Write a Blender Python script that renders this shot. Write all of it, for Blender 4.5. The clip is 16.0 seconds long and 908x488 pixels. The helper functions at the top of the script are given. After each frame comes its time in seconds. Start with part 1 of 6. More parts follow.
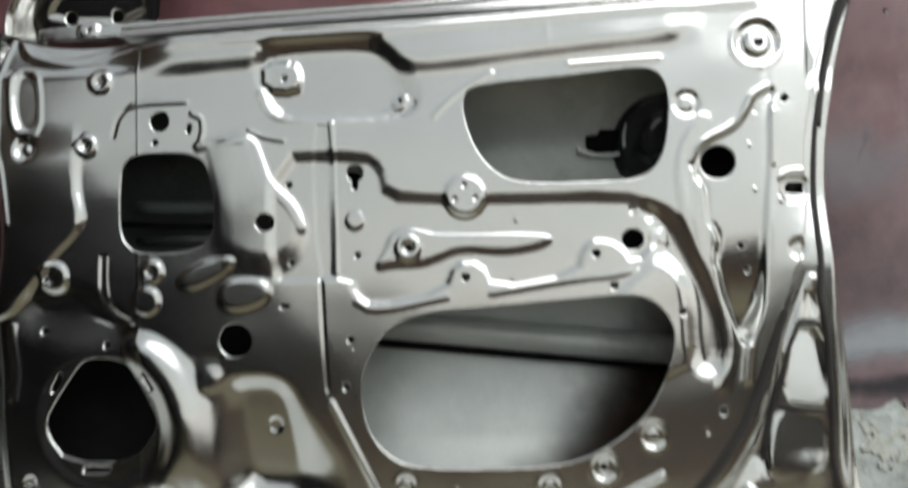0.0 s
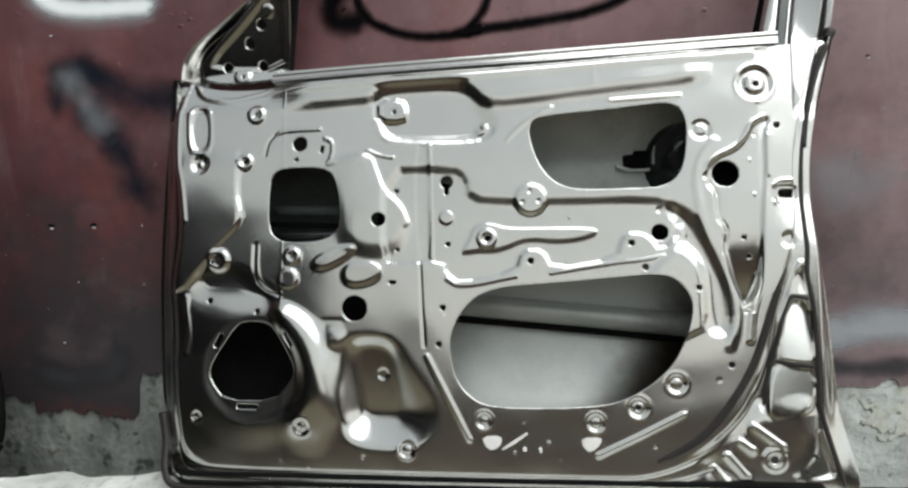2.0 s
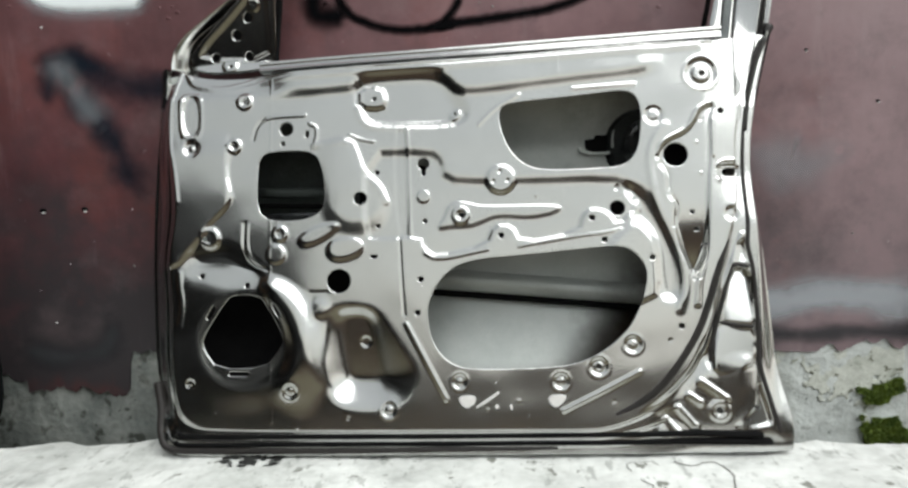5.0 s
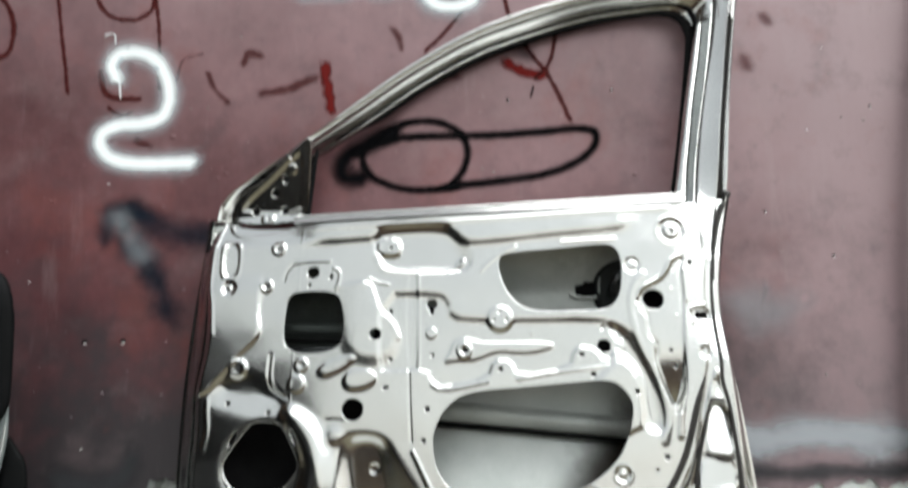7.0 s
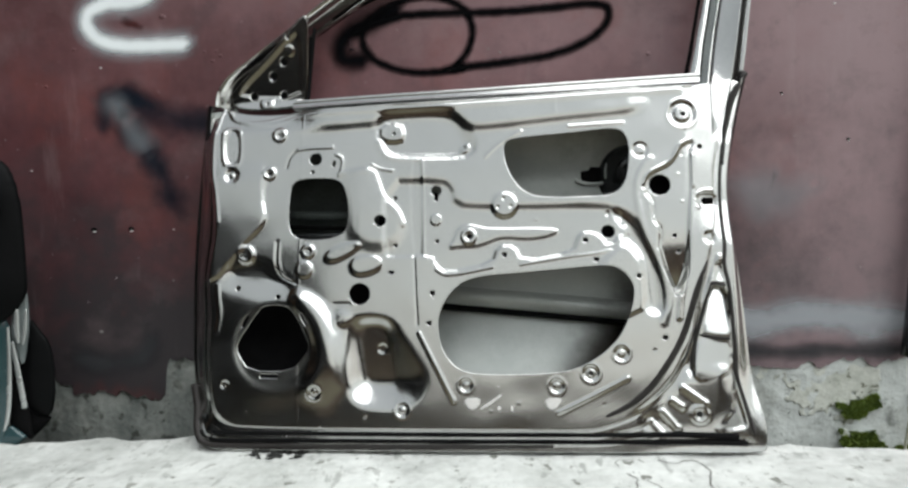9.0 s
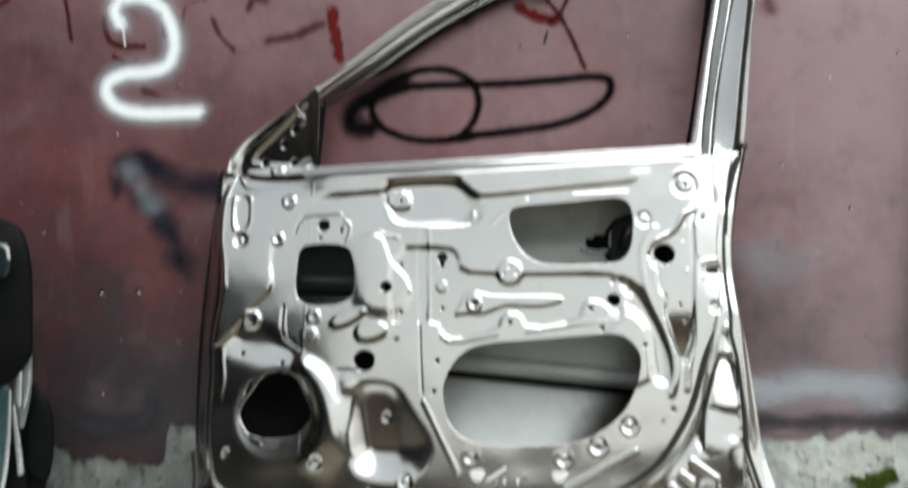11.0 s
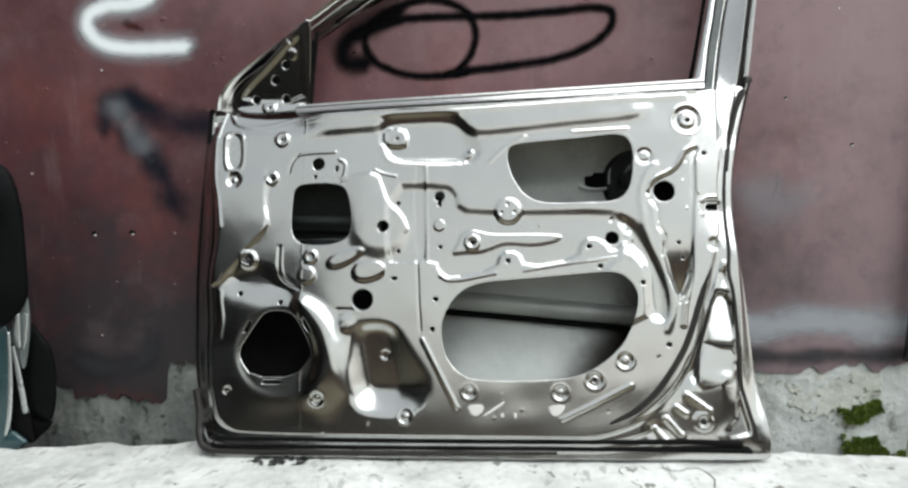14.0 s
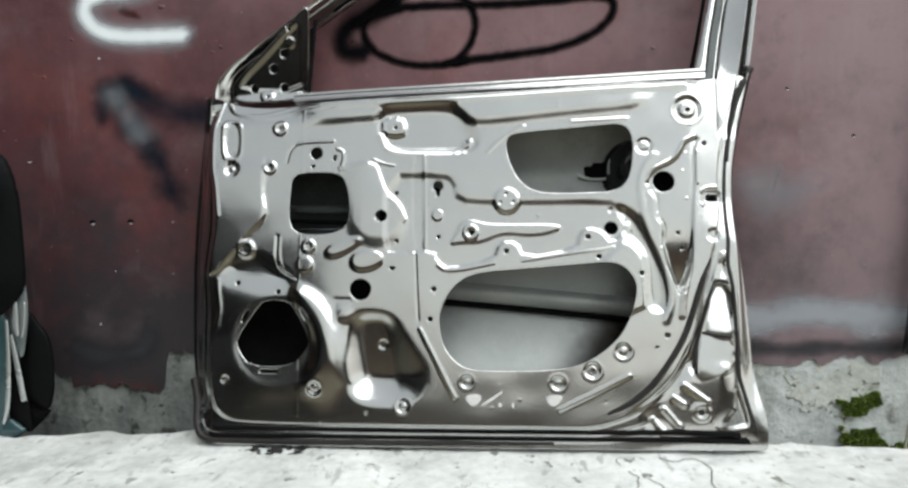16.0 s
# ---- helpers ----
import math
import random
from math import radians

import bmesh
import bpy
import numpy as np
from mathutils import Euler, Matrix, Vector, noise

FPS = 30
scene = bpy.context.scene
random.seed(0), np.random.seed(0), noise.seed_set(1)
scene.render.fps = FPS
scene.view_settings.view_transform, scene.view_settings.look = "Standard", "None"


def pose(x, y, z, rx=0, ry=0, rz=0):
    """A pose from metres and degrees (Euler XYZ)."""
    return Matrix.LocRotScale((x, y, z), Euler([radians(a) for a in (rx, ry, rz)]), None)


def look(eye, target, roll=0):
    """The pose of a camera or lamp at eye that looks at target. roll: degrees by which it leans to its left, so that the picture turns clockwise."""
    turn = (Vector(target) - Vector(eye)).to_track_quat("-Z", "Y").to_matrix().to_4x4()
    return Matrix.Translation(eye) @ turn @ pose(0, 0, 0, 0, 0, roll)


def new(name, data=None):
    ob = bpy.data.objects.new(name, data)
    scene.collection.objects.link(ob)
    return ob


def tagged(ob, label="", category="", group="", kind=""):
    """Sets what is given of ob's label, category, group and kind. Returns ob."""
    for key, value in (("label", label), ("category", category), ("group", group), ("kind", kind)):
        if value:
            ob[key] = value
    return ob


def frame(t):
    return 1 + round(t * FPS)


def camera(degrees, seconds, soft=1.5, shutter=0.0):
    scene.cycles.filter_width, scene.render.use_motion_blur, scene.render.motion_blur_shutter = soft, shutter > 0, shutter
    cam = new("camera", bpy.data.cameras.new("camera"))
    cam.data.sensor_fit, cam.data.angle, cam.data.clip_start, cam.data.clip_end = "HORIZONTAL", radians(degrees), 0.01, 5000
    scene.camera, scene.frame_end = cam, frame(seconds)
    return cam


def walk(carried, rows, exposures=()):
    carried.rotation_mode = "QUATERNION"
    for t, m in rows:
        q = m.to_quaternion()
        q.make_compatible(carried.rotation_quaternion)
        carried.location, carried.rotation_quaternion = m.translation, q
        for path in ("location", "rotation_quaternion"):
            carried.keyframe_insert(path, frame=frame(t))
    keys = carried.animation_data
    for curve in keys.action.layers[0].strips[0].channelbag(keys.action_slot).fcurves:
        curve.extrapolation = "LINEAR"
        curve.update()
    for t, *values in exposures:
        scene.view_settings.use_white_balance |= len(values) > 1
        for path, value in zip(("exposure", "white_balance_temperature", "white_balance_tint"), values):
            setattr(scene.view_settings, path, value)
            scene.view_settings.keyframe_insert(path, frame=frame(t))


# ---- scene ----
cam = camera(72.9, 16.0, 2.6, 0.5)
PATH = [
    (0, (0.286, -0.929, 0.547), (0.239, 1.041, 0.206), -1.9),
    (0.5, (0.266, -1.015, 0.495), (0.238, 0.919, -0.013), -3.0),
    (0.7, (0.236, -1.055, 0.485), (0.207, 0.891, 0.023), -2.0),
    (1, (0.223, -1.097, 0.503), (0.198, 0.879, 0.198), -1.4),
    (1.5, (0.231, -1.142, 0.518), (0.112, 0.84, 0.279), -2.4),
    (2, (0.237, -1.162, 0.527), (0.086, 0.818, 0.291), -1.8),
    (2.5, (0.238, -1.158, 0.528), (0.099, 0.815, 0.231), -1.1),
    (3, (0.24, -1.156, 0.527), (0.13, 0.818, 0.222), -1.2),
    (3.2, (0.244, -1.158, 0.536), (0.138, 0.814, 0.225), -1.4),
    (5.3, (0.239, -1.292, 0.501), (0.17, 0.696, 0.29), -1.9),
    (5.5, (0.231, -1.325, 0.505), (0.164, 0.668, 0.362), -1.2),
    (6, (0.248, -1.364, 0.51), (0.182, 0.633, 0.599), -2.1),
    (6.5, (0.249, -1.396, 0.516), (0.179, 0.559, 0.932), -2.0),
    (7, (0.246, -1.385, 0.497), (0.168, 0.602, 0.713), -1.1),
    (7.5, (0.25, -1.397, 0.499), (0.153, 0.595, 0.345), -1.7),
    (8, (0.251, -1.367, 0.496), (0.181, 0.615, 0.24), -1.4),
    (8.5, (0.249, -1.374, 0.487), (0.162, 0.615, 0.297), -1.3),
    (8.7, (0.25, -1.375, 0.489), (0.15, 0.617, 0.332), -1.4),
    (10.8, (0.239, -1.381, 0.53), (0.12, 0.612, 0.403), -1.2),
    (11, (0.248, -1.382, 0.517), (0.13, 0.614, 0.549), -0.9),
    (11.5, (0.249, -1.395, 0.53), (0.144, 0.586, 0.784), -0.7),
    (12, (0.239, -1.403, 0.517), (0.141, 0.579, 0.767), -0.6),
    (12.5, (0.243, -1.395, 0.516), (0.117, 0.588, 0.75), -0.4),
    (13, (0.239, -1.384, 0.507), (0.13, 0.612, 0.576), -0.9),
    (13.5, (0.238, -1.372, 0.512), (0.134, 0.621, 0.386), -0.9),
    (14, (0.24, -1.371, 0.511), (0.139, 0.62, 0.354), -1.2),
    (14.5, (0.242, -1.368, 0.505), (0.137, 0.621, 0.328), -1.5),
    (15, (0.242, -1.364, 0.504), (0.141, 0.624, 0.314), -1.4),
    (15.5, (0.244, -1.368, 0.505), (0.146, 0.622, 0.332), -1.0),
    (16, (0.245, -1.367, 0.505), (0.14, 0.622, 0.325), -1.0),
]
stops = [(0, 0.05), (0.5, 0.21), (1.0, 0.1), (1.5, 0.03), (2.2, 0.05), (3.2, 0.10), (5.5, 0.06), (6.0, 0.18), (6.5, 0.46), (7.0, 0.52), (7.5, 0.15), (8.0, 0.01), (8.5, -0.04), (10.8, 0.08), (11.0, 0.32), (11.5, 0.51), (12.5, 0.54), (13.0, 0.49), (13.5, 0.2), (14.0, 0.11), (16, 0.04)]
warmth = [(0, 6370), (2.5, 6400), (3.2, 6400), (5.5, 6380), (7, 6330), (8, 6290), (10.8, 6300), (11.5, 6320), (12.5, 6320), (13.5, 6280), (16, 6270)]
stops_t, stops_v = [t for t, _ in stops], [v for _, v in stops]
warm_t, warm_v = [t for t, _ in warmth], [v for _, v in warmth]
tints = [(t, float(np.interp(t, stops_t, stops_v)) + 0.08, float(np.interp(t, warm_t, warm_v)), 7.5) for t in sorted(set(stops_t + warm_t))]
walk(cam, [(t, look(e, g, r)) for t, e, g, r in PATH], tints)
SKY_STRENGTH, SUN_STRENGTH, FACADE_H = 0.138, 2.75, 0.85

# ---- world, sun, exposure ----
world = bpy.data.worlds.new("overcast_sky")
scene.world = world
world.use_nodes = True
wn, wl = world.node_tree.nodes, world.node_tree.links
sky = wn.new("ShaderNodeTexSky")
sky.sky_type, sky.sun_disc = "NISHITA", False
sky.sun_elevation, sky.sun_rotation = radians(57), radians(132)
sky.air_density, sky.dust_density, sky.ozone_density = 3.0, 1.0, 1.0
pale = wn.new("ShaderNodeHueSaturation")
pale.inputs["Saturation"].default_value = 0.16
wl.new(sky.outputs[0], pale.inputs["Color"])
wl.new(pale.outputs[0], wn["Background"].inputs[0])
wn["Background"].inputs[1].default_value = SKY_STRENGTH

sun_data = bpy.data.lights.new("sun", "SUN")
sun_data.energy, sun_data.angle, sun_data.color = SUN_STRENGTH, radians(68), (1.0, 0.985, 0.965)
sun = new("sun", sun_data)
sun.matrix_world = look((2.43, -2.19, 5.03), (0, 0, 0))


# ---- materials ----
def material(name, dark, light, rough=0.6, metal=0.0, scale=8.0, fine=120.0, bump=0.2, bump_size=0.004,
             coat=0.0, spots=None, spot_size=40.0, spot_cut=0.68, spec=0.5, rough_var=0.12, fade=None, layers=(), marks=()):
    """Two scales of noise between two colours, speckles of a third, and a fine bump."""
    m = bpy.data.materials.new(name)
    m.use_nodes = True
    n, l = m.node_tree.nodes, m.node_tree.links
    p = n["Principled BSDF"]
    co = n.new("ShaderNodeTexCoord")
    big, small = n.new("ShaderNodeTexNoise"), n.new("ShaderNodeTexNoise")
    big.inputs["Scale"].default_value, big.inputs["Detail"].default_value, big.inputs["Roughness"].default_value = scale, 6, 0.62
    small.inputs["Scale"].default_value, small.inputs["Detail"].default_value = fine, 4
    for t in (big, small):
        l.new(co.outputs["Object"], t.inputs["Vector"])
    add = n.new("ShaderNodeMath")
    add.operation = "MULTIPLY_ADD"
    l.new(small.outputs[0], add.inputs[0])
    add.inputs[1].default_value = 0.35
    l.new(big.outputs[0], add.inputs[2])
    ramp = n.new("ShaderNodeValToRGB")
    ramp.color_ramp.elements[0].position, ramp.color_ramp.elements[1].position = 0.45, 0.9
    ramp.color_ramp.elements[0].color, ramp.color_ramp.elements[1].color = (*dark, 1), (*light, 1)
    l.new(add.outputs[0], ramp.inputs[0])
    colour = ramp.outputs[0]
    if spots:
        sp = n.new("ShaderNodeTexNoise")
        sp.inputs["Scale"].default_value, sp.inputs["Detail"].default_value = spot_size, 5
        l.new(co.outputs["Object"], sp.inputs["Vector"])
        cut = n.new("ShaderNodeMapRange")
        cut.inputs["From Min"].default_value, cut.inputs["From Max"].default_value = spot_cut, spot_cut + 0.06
        l.new(sp.outputs[0], cut.inputs["Value"])
        mix = n.new("ShaderNodeMix")
        mix.data_type = "RGBA"
        l.new(cut.outputs[0], mix.inputs["Factor"])
        l.new(colour, mix.inputs["A"])
        mix.inputs["B"].default_value = (*spots, 1)
        colour = mix.outputs["Result"]
    if fade:  # paler towards the top, unevenly
        xyz, sum_, far_ = n.new("ShaderNodeSeparateXYZ"), n.new("ShaderNodeMath"), n.new("ShaderNodeMapRange")
        l.new(co.outputs["Object"], xyz.inputs[0])
        sum_.operation = "MULTIPLY_ADD"
        l.new(big.outputs[0], sum_.inputs[0])
        sum_.inputs[1].default_value = 0.9
        lean_ = n.new("ShaderNodeMath")  # and towards +x
        lean_.operation = "MULTIPLY_ADD"
        l.new(xyz.outputs["X"], lean_.inputs[0])
        lean_.inputs[1].default_value = 0.32
        l.new(xyz.outputs["Z"], lean_.inputs[2])
        l.new(lean_.outputs[0], sum_.inputs[2])
        far_.inputs["From Min"].default_value, far_.inputs["From Max"].default_value = fade[1] + 0.45, fade[2] + 0.45
        far_.inputs["To Max"].default_value = 0.75
        l.new(sum_.outputs[0], far_.inputs["Value"])
        paler_mix = n.new("ShaderNodeMix")
        paler_mix.data_type = "RGBA"
        l.new(far_.outputs[0], paler_mix.inputs["Factor"])
        l.new(colour, paler_mix.inputs["A"])
        paler_mix.inputs["B"].default_value = (*fade[0], 1)
        colour = paler_mix.outputs["Result"]
    for low_, high_, ax, tint, amount, size_ in layers:  # ragged tints that come in along one axis
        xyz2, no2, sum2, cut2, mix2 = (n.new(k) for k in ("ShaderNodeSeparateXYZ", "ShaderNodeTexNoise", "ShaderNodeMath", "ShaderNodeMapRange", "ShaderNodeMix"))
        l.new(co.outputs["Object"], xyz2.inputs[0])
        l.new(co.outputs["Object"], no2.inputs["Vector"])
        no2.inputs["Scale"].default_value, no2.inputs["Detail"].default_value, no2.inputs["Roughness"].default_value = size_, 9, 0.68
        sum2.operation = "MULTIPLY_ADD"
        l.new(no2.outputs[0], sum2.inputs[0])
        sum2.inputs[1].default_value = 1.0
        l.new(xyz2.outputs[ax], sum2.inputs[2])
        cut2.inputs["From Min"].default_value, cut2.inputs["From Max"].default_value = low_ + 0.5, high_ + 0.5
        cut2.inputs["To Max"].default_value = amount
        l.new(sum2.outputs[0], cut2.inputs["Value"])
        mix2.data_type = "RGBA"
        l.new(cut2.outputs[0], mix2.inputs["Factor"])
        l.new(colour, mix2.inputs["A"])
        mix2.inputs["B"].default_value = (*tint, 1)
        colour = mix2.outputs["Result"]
    for tint, size_, cut_, spread, amount, stretch in marks:  # scuffs, damp patches and streaks
        mp, no3, cut3, mix3 = (n.new(k) for k in ("ShaderNodeMapping", "ShaderNodeTexNoise", "ShaderNodeMapRange", "ShaderNodeMix"))
        l.new(co.outputs["Object"], mp.inputs["Vector"])
        mp.inputs["Scale"].default_value = stretch
        mp.inputs["Location"].default_value = (size_, 2.3 * size_, 3.1 * cut_)
        l.new(mp.outputs[0], no3.inputs["Vector"])
        no3.inputs["Scale"].default_value, no3.inputs["Detail"].default_value, no3.inputs["Roughness"].default_value = size_, 8, 0.65
        cut3.inputs["From Min"].default_value, cut3.inputs["From Max"].default_value = cut_, cut_ + spread
        cut3.inputs["To Max"].default_value = amount
        l.new(no3.outputs[0], cut3.inputs["Value"])
        mix3.data_type = "RGBA"
        l.new(cut3.outputs[0], mix3.inputs["Factor"])
        l.new(colour, mix3.inputs["A"])
        mix3.inputs["B"].default_value = (*tint, 1)
        colour = mix3.outputs["Result"]
    l.new(colour, p.inputs["Base Color"])
    rr = n.new("ShaderNodeMapRange")
    rr.inputs["To Min"].default_value, rr.inputs["To Max"].default_value = max(rough - rough_var, 0.03), min(rough + rough_var, 1)
    l.new(big.outputs[0], rr.inputs["Value"])
    l.new(rr.outputs[0], p.inputs["Roughness"])
    p.inputs["Metallic"].default_value = metal
    p.inputs["Specular IOR Level"].default_value = spec
    p.inputs["Coat Weight"].default_value = coat
    p.inputs["Coat Roughness"].default_value = 0.11
    if bump:
        b = n.new("ShaderNodeBump")
        b.inputs["Strength"].default_value, b.inputs["Distance"].default_value = bump, bump_size
        l.new(add.outputs[0], b.inputs["Height"])
        l.new(b.outputs[0], p.inputs["Normal"])
    return m


def spray(name, colour, density=1.0, soft=0.55, grain=90.0, ragged=0.25, rough=0.85):
    """Sprayed or brushed paint that thins out towards the edges of its stroke."""
    m = bpy.data.materials.new(name)
    m.use_nodes = True
    n, l = m.node_tree.nodes, m.node_tree.links
    p, out = n["Principled BSDF"], n["Material Output"]
    p.inputs["Base Color"].default_value = (*colour, 1)
    p.inputs["Roughness"].default_value = rough
    p.inputs["Specular IOR Level"].default_value = 0.04
    at = n.new("ShaderNodeAttribute")
    at.attribute_name = "edge"
    co, no = n.new("ShaderNodeTexCoord"), n.new("ShaderNodeTexNoise")
    no.inputs["Scale"].default_value, no.inputs["Detail"].default_value = grain, 6
    l.new(co.outputs["Object"], no.inputs["Vector"])
    sh = n.new("ShaderNodeMath")
    sh.operation = "MULTIPLY_ADD"
    l.new(no.outputs[0], sh.inputs[0])
    sh.inputs[1].default_value = ragged
    l.new(at.outputs["Fac"], sh.inputs[2])
    fade = n.new("ShaderNodeMapRange")
    fade.interpolation_type = "SMOOTHSTEP"
    fade.inputs["From Min"].default_value, fade.inputs["From Max"].default_value = 0.93 + 0.5 * ragged, 0.93 + 0.5 * ragged - soft
    fade.inputs["To Max"].default_value = density
    l.new(sh.outputs[0], fade.inputs["Value"])
    clear, mix = n.new("ShaderNodeBsdfTransparent"), n.new("ShaderNodeMixShader")
    l.new(fade.outputs[0], mix.inputs[0])
    l.new(clear.outputs[0], mix.inputs[1])
    l.new(p.outputs[0], mix.inputs[2])
    l.new(mix.outputs[0], out.inputs["Surface"])
    return m


EVEN, UPRIGHT = (1, 1, 1), (1, 1, 0.12)
METAL = material("champagne_metallic_paint", (0.466, 0.468, 0.453), (0.540, 0.542, 0.525), rough=0.175, metal=1.0, scale=3, fine=300,
                 bump=0.004, bump_size=0.002, coat=1.0, rough_var=0.04)
# The brown X layer paints a dark reflection into the latch end.
SKIN = material("grey_primed_steel", (0.37, 0.395, 0.375), (0.51, 0.535, 0.51), rough=0.42, metal=0.25, scale=5, fine=400,
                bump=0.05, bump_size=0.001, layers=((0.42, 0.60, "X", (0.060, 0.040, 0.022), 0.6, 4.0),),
                marks=(((0.24, 0.26, 0.25), 6, 0.5, 0.2, 0.4, EVEN), ((0.22, 0.19, 0.14), 3, 0.58, 0.2, 0.2, EVEN)))
DARKMETAL = material("dark_painted_steel", (0.012, 0.014, 0.015), (0.03, 0.033, 0.034), rough=0.2, metal=0.2, scale=12, fine=300, bump=0.02, coat=0.5)
RUBBER_AND_SHADE = material("black_rubber_and_shade", (0.003, 0.003, 0.0033), (0.008, 0.008, 0.008), rough=0.8, scale=20, fine=300, bump=0.1, spec=0.06)
SEAL_AND_SHADE = material("dark_rubber_and_shade", (0.010, 0.0085, 0.008), (0.024, 0.021, 0.019), rough=0.5, scale=20, fine=200, bump=0.15, spec=0.3)
CHALK = material("pale_paint_mark", (0.55, 0.54, 0.52), (0.72, 0.71, 0.69), rough=0.7, scale=30, fine=400, bump=0.1)
# Dirt and shade at the wall's left and foot are put into the colour.
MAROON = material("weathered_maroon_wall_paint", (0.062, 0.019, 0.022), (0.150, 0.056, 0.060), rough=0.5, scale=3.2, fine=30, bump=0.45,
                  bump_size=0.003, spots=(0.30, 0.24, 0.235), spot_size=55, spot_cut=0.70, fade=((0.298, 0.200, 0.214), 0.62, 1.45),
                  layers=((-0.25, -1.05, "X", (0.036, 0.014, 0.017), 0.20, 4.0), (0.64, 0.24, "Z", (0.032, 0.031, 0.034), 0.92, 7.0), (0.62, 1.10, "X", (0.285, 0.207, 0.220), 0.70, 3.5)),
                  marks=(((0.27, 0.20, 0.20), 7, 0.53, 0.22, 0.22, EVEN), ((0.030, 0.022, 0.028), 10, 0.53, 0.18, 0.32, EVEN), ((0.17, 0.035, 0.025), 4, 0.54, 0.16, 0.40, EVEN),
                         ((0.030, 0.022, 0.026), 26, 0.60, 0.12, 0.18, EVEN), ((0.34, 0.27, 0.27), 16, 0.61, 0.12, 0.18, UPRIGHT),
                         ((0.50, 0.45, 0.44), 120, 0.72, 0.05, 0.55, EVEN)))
CONCRETE = material("grey_cement_render", (0.11, 0.125, 0.117), (0.27, 0.285, 0.265), rough=0.9, scale=7, fine=70, bump=0.8, bump_size=0.01,
                    spots=(0.06, 0.066, 0.056), spot_size=26, spot_cut=0.58, layers=((0.50, 0.95, "X", (0.56, 0.59, 0.57), 0.88, 9.0),),
                    marks=(((0.36, 0.37, 0.34), 9, 0.54, 0.14, 0.6, EVEN), ((0.05, 0.055, 0.045), 18, 0.57, 0.10, 0.6, EVEN), ((0.045, 0.05, 0.04), 70, 0.63, 0.05, 0.7, EVEN)))
PLASTER = material("pale_crumbling_plaster", (0.37, 0.385, 0.34), (0.60, 0.615, 0.56), rough=0.95, scale=18, fine=110, bump=0.6, bump_size=0.004,
                   spots=(0.12, 0.12, 0.085), spot_size=60, spot_cut=0.58, marks=(((0.13, 0.14, 0.10), 30, 0.55, 0.1, 0.5, EVEN),))
SLAB = material("pale_worn_concrete", (0.40, 0.415, 0.39), (0.77, 0.785, 0.755), rough=0.88, scale=5, fine=60, bump=0.6, bump_size=0.006,
                spots=(0.20, 0.205, 0.18), spot_size=38, spot_cut=0.64,
                marks=(((0.27, 0.285, 0.265), 8, 0.55, 0.16, 0.65, EVEN), ((0.66, 0.67, 0.64), 26, 0.56, 0.10, 0.35, (1, 0.4, 1)),
                       ((0.24, 0.25, 0.23), 45, 0.58, 0.06, 0.55, (1, 0.4, 1)), ((0.16, 0.165, 0.15), 110, 0.66, 0.04, 0.6, EVEN), ((0.36, 0.28, 0.23), 5, 0.62, 0.12, 0.35, EVEN)))
# The pale Y layer is added to brighten reflections in the door.
ASPHALT = material("brown_packed_earth", (0.030, 0.0185, 0.0115), (0.056, 0.036, 0.024), rough=0.95, scale=4, fine=80, bump=0.5, bump_size=0.005, spec=0.05,
                   layers=((-1.95, -1.35, "Y", (0.165, 0.148, 0.102), 0.92, 2.0),))
EARTH = material("damp_dark_soil", (0.03, 0.03, 0.022), (0.08, 0.075, 0.055), rough=0.95, scale=14, fine=90, bump=0.9, bump_size=0.02, spec=0.05)
CRACK = material("dark_crack_dirt", (0.10, 0.10, 0.092), (0.26, 0.26, 0.24), rough=0.95, scale=40, fine=300, bump=0.3)
OIL = material("black_oil_stain", (0.010, 0.011, 0.010), (0.035, 0.036, 0.034), rough=0.7, scale=40, fine=300, bump=0.3, spec=0.2)
MOSS = material("green_moss", (0.07, 0.12, 0.018), (0.23, 0.30, 0.055), rough=0.9, scale=40, fine=200, bump=0.3)
TWIG = material("pale_dry_stem", (0.30, 0.31, 0.22), (0.5, 0.5, 0.4), rough=0.8, scale=30, fine=200, bump=0.3)
BLACKPLASTIC = material("glossy_black_plastic", (0.0025, 0.003, 0.003), (0.006, 0.006, 0.0065), rough=0.5, scale=6, fine=300, bump=0.03, spec=0.06)
TEAL = material("dark_teal_plastic", (0.020, 0.050, 0.056), (0.035, 0.075, 0.082), rough=0.25, scale=6, fine=300, bump=0.03, coat=0.5)
GREYPLASTIC = material("grey_satin_plastic", (0.10, 0.12, 0.12), (0.20, 0.225, 0.22), rough=0.35, scale=10, fine=300, bump=0.03, coat=0.3)
LENS = material("dark_lamp_lens", (0.010, 0.016, 0.018), (0.022, 0.032, 0.035), rough=0.12, scale=8, fine=200, bump=0.02, coat=0.6)
SILVER = material("silver_trim", (0.55, 0.59, 0.58), (0.75, 0.78, 0.77), rough=0.25, metal=0.7, scale=10, fine=300, bump=0.02)
FACADE = material("dark_brown_added_wall", (0.020, 0.012, 0.007), (0.042, 0.026, 0.016), rough=0.95, scale=1.2, fine=20, bump=0.3, bump_size=0.02, spec=0.05)
GREY_BLACK = material("grey_black_dull", (0.035, 0.042, 0.039), (0.085, 0.097, 0.091), rough=0.6, scale=9, fine=150, bump=0.3, spec=0.2)
